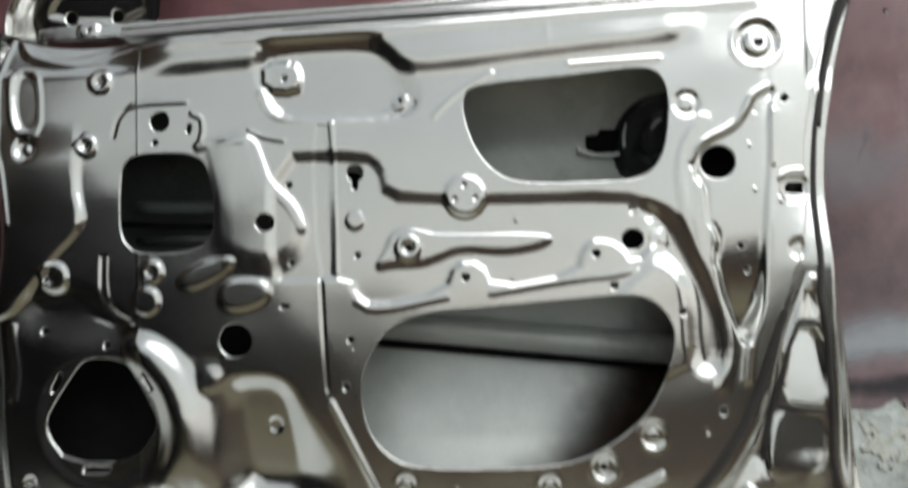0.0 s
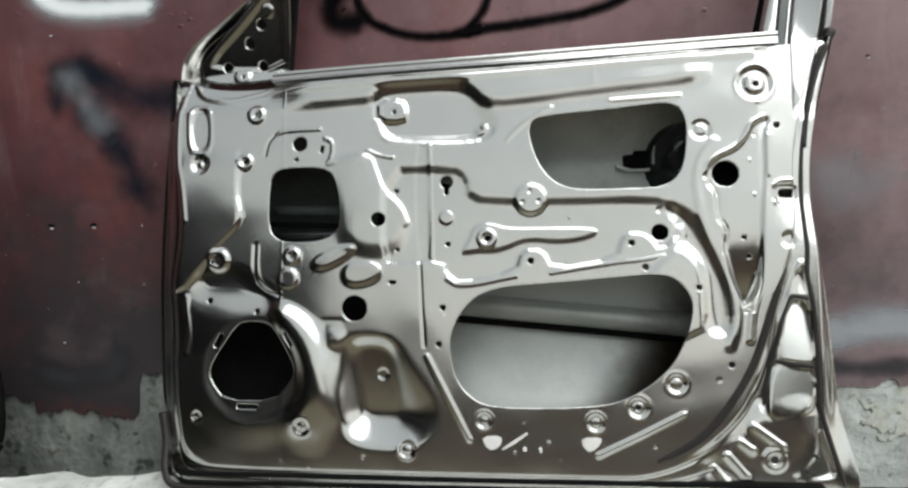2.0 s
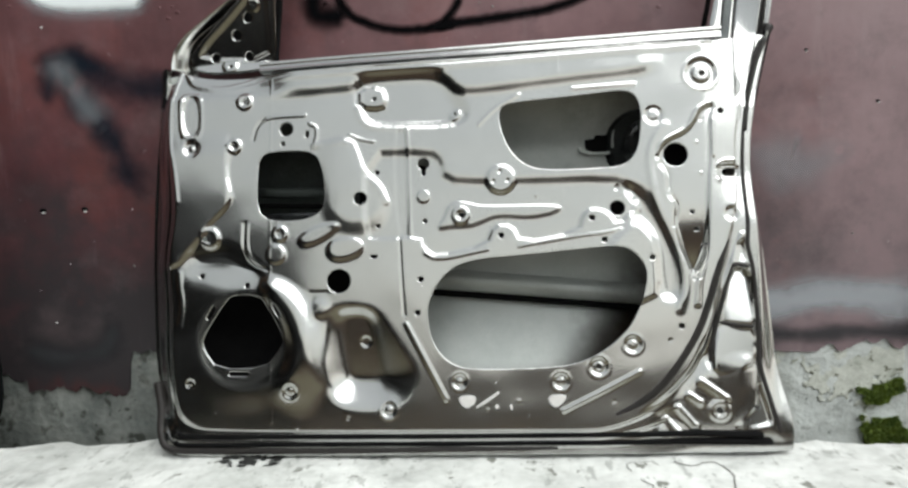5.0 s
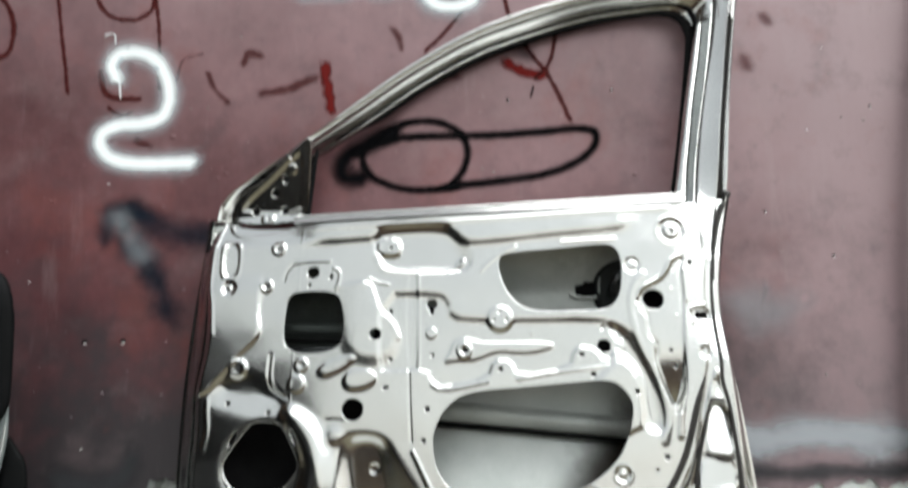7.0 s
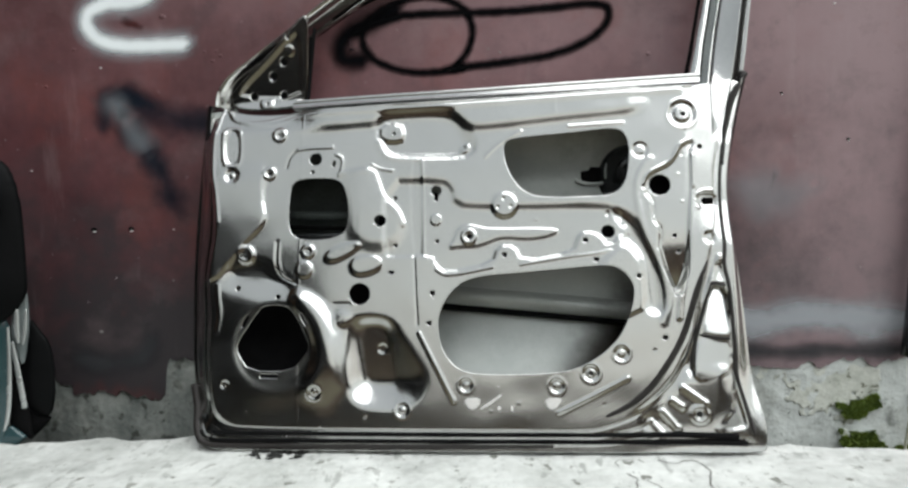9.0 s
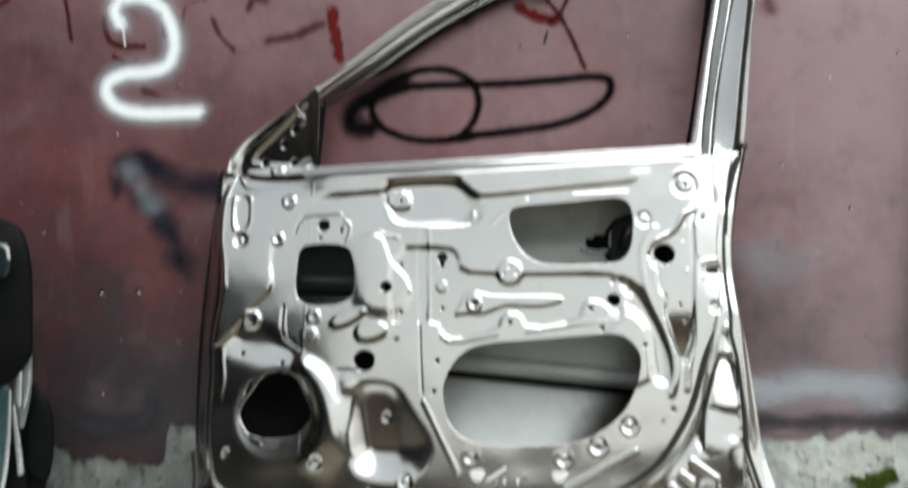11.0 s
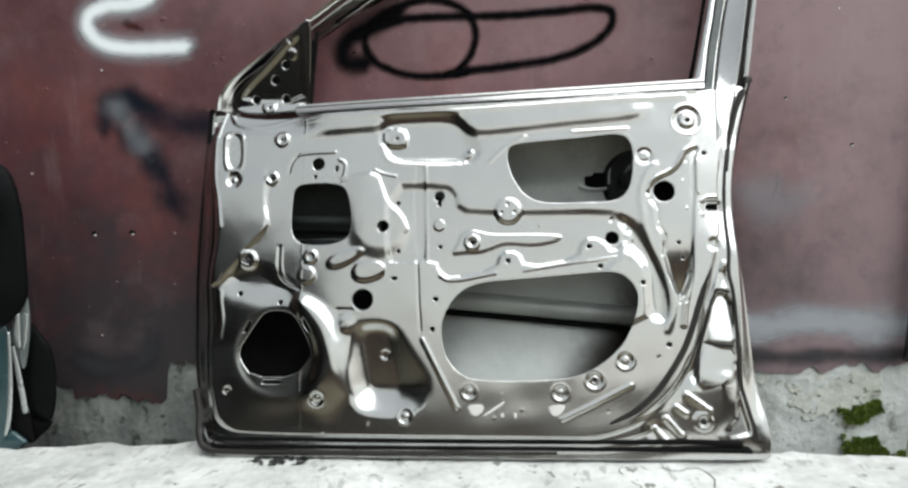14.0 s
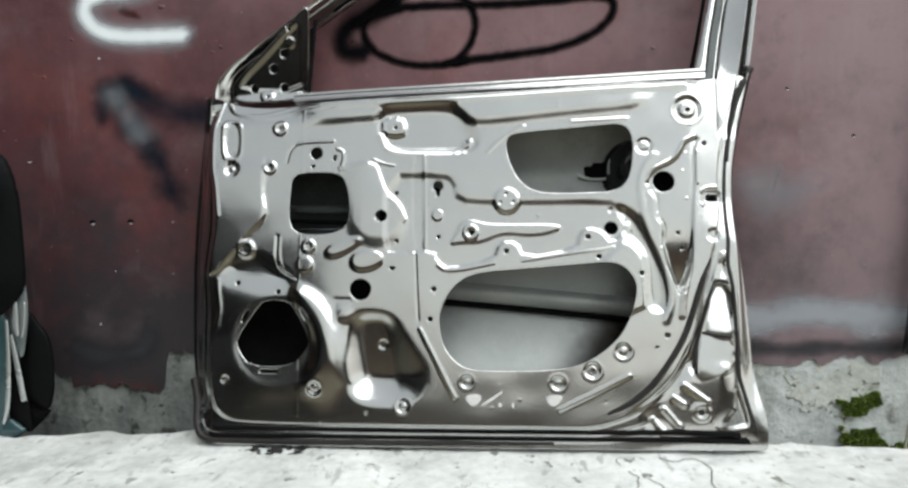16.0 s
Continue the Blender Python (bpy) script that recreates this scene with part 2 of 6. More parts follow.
BLACK_WALL = material("black_added_wall", (0.004, 0.004, 0.004), (0.009, 0.0085, 0.008), rough=0.95, scale=2, fine=30, bump=0.3, bump_size=0.01, spec=0.05)
WHITE_SPRAY = spray("white_spray_paint", (0.86, 0.91, 0.92), 1.0, 0.8, 45, 0.2)
BLACK_SPRAY = spray("black_spray_paint", (0.0025, 0.0025, 0.003), 1.0, 0.92, 45, 0.55)
BLACK_MIST = spray("black_overspray", (0.003, 0.003, 0.004), 1.0, 0.95, 30, 0.3)
RED_BRUSH = spray("red_brown_brushed_paint", (0.066, 0.012, 0.011), 0.86, 0.75, 70, 1.3)
RED_THICK = spray("thick_red_paint", (0.115, 0.012, 0.011), 0.95, 0.6, 55, 1.3)
HALO = spray("bluish_white_overspray", (0.72, 0.86, 0.92), 0.42, 1.1, 30, 0.3)
RED_MIST = spray("faint_red_mist", (0.085, 0.020, 0.022), 0.55, 1.1, 20, 0.5)
DARK_MIST = spray("faint_dark_mist", (0.020, 0.012, 0.016), 0.62, 1.1, 22, 0.7)
RED_THIN = spray("thin_red_brown_paint", (0.070, 0.015, 0.014), 0.66, 1.0, 32, 1.5)
BLUE_SMEAR = spray("dark_blue_grey_smear", (0.012, 0.018, 0.028), 0.75, 1.1, 14, 1.2)
PALE_SMEAR = spray("pale_grey_smear", (0.36, 0.39, 0.42), 0.32, 1.1, 9, 1.4)
PALE_WASH = spray("pale_blue_grey_wash", (0.42, 0.45, 0.48), 0.68, 0.9, 7, 1.7)
BROWN_SHADE = spray("brown_painted_shade", (0.020, 0.012, 0.006), 0.96, 1.0, 10, 0.5, 0.45)
GREY_SMEAR = spray("damp_grey_stain", (0.05, 0.052, 0.056), 0.75, 1.0, 14, 1.0)


# ---- mesh tools ----
def mesh_object(name, verts, faces, mat, parent=None, label="", smooth=True):
    me = bpy.data.meshes.new(name)
    me.from_pydata([tuple(v) for v in verts], [], [tuple(f) for f in faces])
    me.materials.append(mat)
    if smooth:
        me.polygons.foreach_set("use_smooth", [True] * len(me.polygons))
    me.update()
    ob = new(name, me)
    ob.parent = parent
    return tagged(ob, label)


def part(name, bm, mat, parent, label="", smooth=True):
    """Links a bmesh as one mesh object under a thing or a part."""
    me = bpy.data.meshes.new(name)
    bm.normal_update()
    bm.to_mesh(me)
    bm.free()
    me.materials.append(mat)
    if smooth:
        me.polygons.foreach_set("use_smooth", [True] * len(me.polygons))
    ob = new(name, me)
    ob.parent = parent
    return tagged(ob, label)


def rounded(pts, times=3, closed=True):
    """Cuts the corners of an outline, time after time."""
    p = np.array(pts, float)
    for _ in range(times):
        q = np.roll(p, -1, 0) if closed else p[1:]
        a = p if closed else p[:-1]
        r = np.empty((2 * len(a), 2))
        r[0::2], r[1::2] = 0.75 * a + 0.25 * q, 0.25 * a + 0.75 * q
        p = r if closed else np.vstack([p[:1], r, p[-1:]])
    return p


def to_line(pts, x, y, closed):
    """Distance from points to an outline, and whether they lie inside it."""
    d, inside = np.full(x.shape, 9.0), np.zeros(x.shape, bool)
    n = len(pts)
    for i in range(n if closed else n - 1):
        ax, ay = pts[i]
        bx, by = pts[(i + 1) % n]
        ex, ey = bx - ax, by - ay
        k = np.clip(((x - ax) * ex + (y - ay) * ey) / (ex * ex + ey * ey + 1e-12), 0, 1)
        d = np.minimum(d, np.hypot(x - ax - k * ex, y - ay - k * ey))
        if closed and ay != by:
            inside ^= ((ay > y) != (by > y)) & (x < ex * (y - ay) / (by - ay) + ax)
    return np.where(inside, -d, d) if closed else d


def step(x):
    x = np.clip(x, 0, 1)
    return x * x * (3 - 2 * x)


class Relief:
    """A pressed sheet: a fine grid in (u, v), raised and sunk along w, trimmed to an outline and pierced."""

    def __init__(self, u0, u1, v0, v1, size):
        self.size = size
        self.u, self.v = np.meshgrid(np.arange(u0, u1, size), np.arange(v0, v1, size))
        self.w, self.keep = np.zeros(self.u.shape), np.full(self.u.shape, 9.0)
        self.u0, self.v0 = u0, v0

    def near(self, pts, margin):
        p = np.array(pts, float)
        lo, hi = p.min(0) - margin, p.max(0) + margin
        j0, j1 = max(int((lo[0] - self.u0) / self.size), 0), max(int((hi[0] - self.u0) / self.size) + 2, 0)
        i0, i1 = max(int((lo[1] - self.v0) / self.size), 0), max(int((hi[1] - self.v0) / self.size) + 2, 0)
        return (slice(i0, i1), slice(j0, j1))

    def stamp(self, pts, depth, up, down=None, soft=2, fade=None):
        """Raises or sinks a field; its edge is up wide where it faces up, down wide where it faces down."""
        down = down or up
        p = rounded(pts, soft)
        s = self.near(p, 0.6 * max(up, down))
        d = to_line(p, self.u[s], self.v[s], True)
        facing = np.clip(np.gradient(d, self.size)[0], -1, 1) * (1 if depth < 0 else -1)
        edge = 0.5 * (up + down) + 0.5 * (down - up) * facing
        self.w[s] += 1.0 * depth * step(0.5 - d / edge) * (fade(self.u[s], self.v[s]) if fade else 1)

    def disc(self, c, r, depth, edge, squash=1.0):
        s = self.near([c], r / min(squash, 1) + edge)
        d = np.hypot(self.u[s] - c[0], (self.v[s] - c[1]) / squash) - r
        self.w[s] += 0.8 * depth * step(0.5 - d / edge)

    def bead(self, pts, height, width, soft=2, side=0.0):
        p = rounded(pts, soft, False)
        s = self.near(p, 2.3 * width)
        d = to_line(p, self.u[s], self.v[s], False)
        if d.shape[0] > 2 and d.shape[1] > 2:
            gv, gu = np.gradient(d, self.size)
            width = width * np.clip(1.35 + 0.65 * np.clip(gv, -1, 1) * (1 if height < 0 else -1) + side * np.clip(gu, -1, 1), 0.3, 2.2)
        self.w[s] += 0.75 * height * step(1 - d / width)

    def level_disc(self, c, r, height, edge):
        s = self.near([c], r + edge)
        k = step(0.5 - (np.hypot(self.u[s] - c[0], self.v[s] - c[1]) - r) / edge)
        self.w[s] = self.w[s] * (1 - k) + height * k

    def soften(self, times):
        for _ in range(times):
            for axis in (0, 1):
                w = np.pad(self.w, [(1, 1) if a == axis else (0, 0) for a in (0, 1)], "edge")
                lo, mid, hi = (w[i:i + self.w.shape[0]] if axis == 0 else w[:, i:i + self.w.shape[1]] for i in range(3))
                self.w = 0.25 * lo + 0.5 * mid + 0.25 * hi

    def trim(self, pts, soft=2):
        self.keep = np.minimum(self.keep, -to_line(rounded(pts, soft), self.u, self.v, True))

    def cut(self, pts, soft=2):
        p = rounded(pts, soft)
        s = self.near(p, 0.01)
        self.keep[s] = np.minimum(self.keep[s], to_line(p, self.u[s], self.v[s], True))

    def drill(self, c, r, long=0.0, turn=0.0):
        """A round hole, or one drawn out to a slot."""
        e = Vector((math.cos(radians(turn)), math.sin(radians(turn)))) * (long / 2 + 1e-5)
        ends = [(c[0] - e.x, c[1] - e.y), (c[0] + e.x, c[1] + e.y)]
        s = self.near(ends, r + 0.01)
        self.keep[s] = np.minimum(self.keep[s], to_line(ends, self.u[s], self.v[s], False) - r)

    def build(self, name, mat, parent, label="", lip=0.003):
        rows, cols = self.u.shape
        f = self.keep
        mid = (f[:-1, :-1] + f[1:, :-1] + f[:-1, 1:] + f[1:, 1:]) / 4
        on = mid > 0
        gv, gu = np.gradient(f, self.size)
        g2 = np.maximum(gu * gu + gv * gv, 0.25)
        touch_on, touch_off = np.zeros(f.shape, bool), np.zeros(f.shape, bool)
        for di in (0, 1):
            for dj in (0, 1):
                touch_on[di:rows - 1 + di, dj:cols - 1 + dj] |= on
                touch_off[di:rows - 1 + di, dj:cols - 1 + dj] |= ~on
        rim = touch_on & touch_off
        k = np.where(rim, np.clip(f, -self.size, self.size) / g2, 0)
        u, v = self.u - k * gu, self.v - k * gv
        index = np.arange(rows * cols).reshape(rows, cols)
        a, b, c, d = index[:-1, :-1][on], index[:-1, 1:][on], index[1:, 1:][on], index[1:, :-1][on]
        quads = np.stack([a, b, c, d], 1)
        edges = []
        pad = np.pad(on, 1)
        here, below, above = pad[1:-1, 1:-1], pad[:-2, 1:-1], pad[2:, 1:-1]
        left, right = pad[1:-1, :-2], pad[1:-1, 2:]
        edges.append(np.stack([index[:-1, :-1][here & ~below], index[:-1, 1:][here & ~below]], 1))
        edges.append(np.stack([index[1:, 1:][here & ~above], index[1:, :-1][here & ~above]], 1))
        edges.append(np.stack([index[1:, :-1][here & ~left], index[:-1, :-1][here & ~left]], 1))
        edges.append(np.stack([index[:-1, 1:][here & ~right], index[1:, 1:][here & ~right]], 1))
        edges = np.concatenate(edges)
        co = np.stack([u.ravel(), v.ravel(), self.w.ravel()], 1)
        ends = np.unique(edges)
        low = np.zeros(rows * cols, int)
        low[ends] = np.arange(len(ends)) + rows * cols
        under = co[ends].copy()
        under[:, 2] -= lip
        co = np.vstack([co, under])
        quads = np.vstack([quads, np.stack([edges[:, 1], edges[:, 0], low[edges[:, 0]], low[edges[:, 1]]], 1)])
        used = np.unique(quads)
        move = np.zeros(len(co), int)
        move[used] = np.arange(len(used))
        co, quads = co[used], move[quads]
        me = bpy.data.meshes.new(name)
        me.vertices.add(len(co))
        me.vertices.foreach_set("co", co.ravel())
        me.loops.add(quads.size)
        me.loops.foreach_set("vertex_index", quads.ravel())
        me.polygons.add(len(quads))
        me.polygons.foreach_set("loop_start", np.arange(0, quads.size, 4))
        me.polygons.foreach_set("use_smooth", np.ones(len(quads), bool))
        me.update(calc_edges=True)
        me.validate()
        me.materials.append(mat)
        ob = new(name, me)
        ob.parent = parent
        return tagged(ob, label)


def glide(pts, n):
    """A smooth curve through the points, n steps from each to the next."""
    p = [np.array(q, float) for q in pts]
    p = [2 * p[0] - p[1]] + p + [2 * p[-1] - p[-2]]
    out = []
    for i in range(1, len(p) - 2):
        for k in range(n):
            t = k / n
            out.append(0.5 * (2 * p[i] + (p[i + 1] - p[i - 1]) * t + (2 * p[i - 1] - 5 * p[i] + 4 * p[i + 1] - p[i + 2]) * t * t
                              + (3 * p[i] - p[i - 1] - 3 * p[i + 1] + p[i + 2]) * t ** 3))
    out.append(p[-2])
    return np.array(out)


def loft(name, outer, inner, profile, mat, parent, label="", n=8):
    """A pressed rail between two curves, with one section (share of the way across, w) all along."""
    o, i = glide(outer, n), glide(inner, n)
    rows = [[(*(a + s * (b - a)), w) for s, w in profile] for a, b in zip(o, i)]
    m = len(profile)
    verts = [v for r in rows for v in r]
    faces = [(j * m + k, j * m + (k + 1) % m, (j + 1) * m + (k + 1) % m, (j + 1) * m + k) for j in range(len(rows) - 1) for k in range(m)]
    faces += [tuple(range(m))[::-1], tuple((len(rows) - 1) * m + k for k in range(m))]
    ob = mesh_object(name, verts, faces, mat, parent, label)
    bm = bmesh.new()
    bm.from_mesh(ob.data)
    bmesh.ops.recalc_face_normals(bm, faces=bm.faces)
    bm.to_mesh(ob.data)
    bm.free()
    ob.data.set_sharp_from_angle(angle=radians(50))
    return ob


def band(name, left, right, profile, mat, parent, label="", n=6):
    """A strip between two curves in space: profile gives the share of the way across and the height over it."""
    a, b = glide(left, n), glide(right, n)
    b = b[:len(a)]
    a = a[:len(b)]
    up = np.array((0, 0, 1.0))
    m = len(profile)
    verts = [p + s * (q - p) + up * h for p, q in zip(a, b) for s, h in profile]
    faces = [(j * m + k, (j + 1) * m + k, (j + 1) * m + (k + 1) % m, j * m + (k + 1) % m) for j in range(len(a) - 1) for k in range(m)]
    faces += [tuple(range(m)), tuple((len(a) - 1) * m + k for k in range(m))[::-1]]
    ob = mesh_object(name, verts, faces, mat, parent, label)
    ob.data.set_sharp_from_angle(angle=radians(45))
    return ob


def tube(name, pts, r, mat, parent=None, label="", sides=8, n=4, flat=1.0):
    """A round bar through 3D points; flat squashes it along z."""
    p = glide(pts, n)
    verts, faces = [], []
    for j, c in enumerate(p):
        t = Vector(p[min(j + 1, len(p) - 1)] - p[max(j - 1, 0)]).normalized()
        a = t.orthogonal().normalized() if abs(t.z) > 0.9 else t.cross(Vector((0, 0, 1))).normalized()
        b = t.cross(a)
        rad = r[0] + (r[1] - r[0]) * j / (len(p) - 1) if isinstance(r, tuple) else r
        for k in range(sides):
            s = 2 * math.pi * k / sides
            verts.append(Vector(c) + a * math.cos(s) * rad + b * math.sin(s) * rad * flat)
    for j in range(len(p) - 1):
        for k in range(sides):
            faces.append((j * sides + k, j * sides + (k + 1) % sides, (j + 1) * sides + (k + 1) % sides, (j + 1) * sides + k))
    faces += [tuple(range(sides))[::-1], tuple((len(p) - 1) * sides + k for k in range(sides))]
    return mesh_object(name, verts, faces, mat, parent, label)


# ---- wall, ground, closing structure ----
def wavy(x, z, s, amp):
    return amp * noise.fractal(Vector((x * s, z * s, 3.7)), 0.9, 2.1, 5)


def grid_sheet(name, xs, ys, place, mat, parent=None, label=""):
    verts = [place(x, y) for y in ys for x in xs]
    c = len(xs)
    faces = [(j * c + i, j * c + i + 1, (j + 1) * c + i + 1, (j + 1) * c + i) for j in range(len(ys) - 1) for i in range(c - 1)]
    return mesh_object(name, verts, faces, mat, parent, label)


wall_x0, wall_x1, wall_top = -6.0, 2.4, 3.0
wall = grid_sheet("wall_north", np.concatenate([np.linspace(wall_x0, -1.3, 40), np.linspace(-1.3, 1.5, 320)[1:], np.linspace(1.5, wall_x1, 30)[1:]]), np.linspace(-0.25, 0.42, 70),
                  lambda x, z: (x, 0.005 + wavy(x, z, 9, 0.005) + wavy(x, z, 45, 0.002), z), CONCRETE)
tagged(wall, "rough grey cement wall base below peeling maroon paint", "wall", kind="structure")
back = bmesh.new()
bmesh.ops.create_cube(back, size=1, matrix=Matrix.Translation((0.5 * (wall_x0 + wall_x1), 0.125, 1.35)) @ Matrix.Diagonal((wall_x1 - wall_x0, 0.2, 3.3, 1)))
part("masonry_core", back, CONCRETE, wall, smooth=False)

# the coat of maroon paint and plaster, broken off unevenly above the ground
edge_line = [(wall_x0, 0.09), *[(-0.844, 0.094), (-0.775, 0.089), (-0.734, 0.083), (-0.732, 0.059), (-0.667, 0.054), (-0.625, 0.063), (-0.578, 0.045), (-0.513, 0.047)], *[(-0.507, 0.1), (-0.497, 0.136), (-0.436, 0.137), (-0.048, 0.117), (0.482, 0.102), (0.832, 0.101), (0.921, 0.107), (1.023, 0.115), (1.054, 0.125), (1.099, 0.111), (1.123, 0.13), (1.181, 0.119)], (wall_x1, 0.14)]
ex, ez = np.array([p[0] for p in edge_line]), np.array([p[1] for p in edge_line])
cols = np.concatenate([np.linspace(wall_x0, -1.2, 90), np.linspace(-1.2, 1.4, 1700)[1:], np.linspace(1.4, wall_x1, 50)[1:]])
def chipped(x):
    """How far the torn edge strays from its line: broad bites, flat runs and small chips."""
    n = [noise.noise(Vector((x * k, 1.7 * k, 0.3))) for k in (11, 34, 90, 210)]
    return 0.010 * n[0] + 0.011 * math.copysign(min(abs(n[1]) * 2, 0.7), n[1]) + 0.006 * max(n[2], -0.2) + 0.003 * n[3]


low = [float(np.interp(x, ex, ez)) + chipped(x) for x in cols]
levels = np.concatenate([[0, 0, 0.0004, 0.0015, 0.005], np.linspace(0.0, 0.5, 34)[1:], np.linspace(0.5, 1.0, 8)[1:]])
verts, faces = [], []
for x, z0 in zip(cols, low):
    for k, s in enumerate(levels):
        z = z0 + s * (wall_top - z0)
        y = 0.008 if k == 0 else -0.0005 * (k == 1) + wavy(x, z, 3.0, 0.0035)
        verts.append((x, y, z + (0.002 if k == 0 else 0)))
r = len(levels)
faces = [(i * r + k, (i + 1) * r + k, (i + 1) * r + k + 1, i * r + k + 1) for i in range(len(cols) - 1) for k in range(r - 1)]
mesh_object("paint_coat", verts, faces, MAROON, wall, "maroon paint, uneven in tone, peeling along its lower edge")


def stroke(name, pts, width, mat, lift=0.005, n=5, label=""):
    """A stroke of paint on the wall: a ribbon with its fading edge kept as an attribute."""
    p = glide(pts, n)
    across = (-1, -0.5, 0, 0.5, 1)
    verts, faces, fade = [], [], []
    ends = max(2, int(0.5 * width / max(np.linalg.norm(p[1] - p[0]), 1e-4)))
    t0, t1 = p[0] - p[1], p[-1] - p[-2]
    t0, t1 = t0 / np.linalg.norm(t0), t1 / np.linalg.norm(t1)
    rows = [(p[0] + t0 * width * 0.5, 1.0)] + [(q, 0.0) for q in p] + [(p[-1] + t1 * width * 0.5, 1.0)]
    for j, (c, e) in enumerate(rows):
        d = rows[min(j + 1, len(rows) - 1)][0] - rows[max(j - 1, 0)][0]
        d = d / np.linalg.norm(d)
        for a in across:
            q = c + np.array((-d[1], d[0])) * a * width / 2
            verts.append((q[0], -lift + wavy(q[0], q[1], 3.0, 0.0035), q[1]))
            fade.append(max(e, abs(a)))
    m = len(across)
    faces = [(j * m + k, j * m + k + 1, (j + 1) * m + k + 1, (j + 1) * m + k) for j in range(len(rows) - 1) for k in range(m - 1)]
    ob = mesh_object(name, verts, faces, mat, wall, label)
    at = ob.data.attributes.new("edge", "FLOAT", "POINT")
    at.data.foreach_set("value", fade)
    return ob


# old stains first, then the red brush marks, the black loops, and the white numbers on top
stroke("wall_stain", [(-0.62, 0.678), (-0.597, 0.738), (-0.577, 0.744), (-0.542, 0.735)], 0.10, BLUE_SMEAR, 0.00060, label="dark blue-grey smear")
stroke("wall_stain", [(-0.568, 0.747), (-0.51, 0.721), (-0.442, 0.688), (-0.357, 0.668)], 0.125, BLUE_SMEAR, 0.00064, label="dark blue-grey smear")
stroke("wall_stain", [(-0.556, 0.655), (-0.512, 0.614), (-0.482, 0.56), (-0.465, 0.508)], 0.12, BLUE_SMEAR, 0.00069, label="dark blue-grey smear")
stroke("wall_stain", [(-0.589, 0.726), (-0.572, 0.696), (-0.55, 0.66), (-0.535, 0.638)], 0.095, PALE_SMEAR, 0.00087, label="pale grey smear")
stroke("wall_stain", [(0.83, 0.503), (0.864, 0.477), (0.927, 0.487)], 0.16, PALE_SMEAR, 0.00060, label="pale grey smear")
stroke("wall_stain", [(0.802, 0.215), (0.904, 0.21), (0.993, 0.214), (1.156, 0.214)], 0.13, PALE_WASH, 0.00064, label="pale blue-grey wash")
stroke("wall_stain", [(0.818, 0.144), (0.907, 0.139), (0.996, 0.145), (1.085, 0.139), (1.16, 0.145)], 0.06, GREY_SMEAR, 0.00078, label="dark damp stain")
stroke("wall_stain", [(-0.718, 0.142), (-0.65, 0.128), (-0.566, 0.14), (-0.528, 0.181)], 0.09, GREY_SMEAR, 0.00083, label="dark damp stain")
stroke("wall_stain", [(0.866, 1.060), (0.872, 1.042)], 0.055, RED_MIST, 0.00060, label="faint red spot")
stroke("wall_stain", [(-0.555, 0.911), (-0.518, 0.895)], 0.03, RED_THIN, 0.00060, label="faint red spot")
stroke("wall_stain", [(0.915, 1.160), (0.926, 1.146)], 0.045, RED_MIST, 0.00060, label="faint red spot")
stroke("wall_stain", [(0.338, 1.124), (0.354, 1.110), (0.366, 1.090)], 0.075, DARK_MIST, 0.00134, label="dark smudge of overspray")
stroke("wall_stain", [(0.180, 1.060), (0.205, 1.040)], 0.045, RED_MIST, 0.00064, label="faint red smudge")

stroke("painted_number", [(-0.977, 1.305), (-0.939, 1.306), (-0.897, 1.271), (-0.87, 1.211), (-0.876, 1.145), (-0.916, 1.121), (-0.962, 1.131)], 0.022, RED_BRUSH, 0.00105, label="red-brown hand-painted 0")
stroke("painted_number", [(-0.783, 1.401), (-0.762, 1.277), (-0.743, 1.15), (-0.726, 1.033)], 0.016, RED_BRUSH, 0.00110, label="red-brown hand-painted 1")
stroke("painted_number", [(-0.567, 1.375), (-0.617, 1.375), (-0.654, 1.338), (-0.664, 1.274), (-0.63, 1.222), (-0.57, 1.209), (-0.527, 1.232), (-0.521, 1.279)], 0.017, RED_BRUSH, 0.00114, label="red-brown hand-painted 9")
stroke("painted_number", [(-0.534, 1.344), (-0.52, 1.279), (-0.507, 1.169), (-0.504, 1.036)], 0.016, RED_BRUSH, 0.00132, label="red-brown hand-painted 9")
stroke("brush_mark", [(-0.103, 1.078), (-0.103, 1.05), (-0.096, 1.013), (-0.093, 0.972)], 0.036, RED_THICK, 0.00123, label="short thick red-brown brush mark")
stroke("brush_mark", [(-0.255, 1.015), (-0.206, 1.023), (-0.129, 1.047)], 0.036, RED_THIN, 0.00105, label="thin red-brown brush mark")
stroke("brush_mark", [(-0.301, 1.093), (-0.288, 1.119), (-0.258, 1.107)], 0.032, RED_THIN, 0.00110, label="thin red-brown brush mark")
stroke("brush_mark", [(-0.386, 1.069), (-0.365, 1.026), (-0.336, 0.998)], 0.024, RED_THIN, 0.00114, label="thin red-brown brush mark")
stroke("brush_mark", [(-0.4, 1.118), (-0.446, 1.105), (-0.462, 1.053)], 0.010, RED_THIN, 0.00118, label="thin red-brown brush mark")
stroke("brush_mark", [(-0.646, 1.082), (-0.636, 1.032), (-0.598, 1.014), (-0.551, 1.013)], 0.022, RED_BRUSH, 0.00105, label="red-brown brush mark")
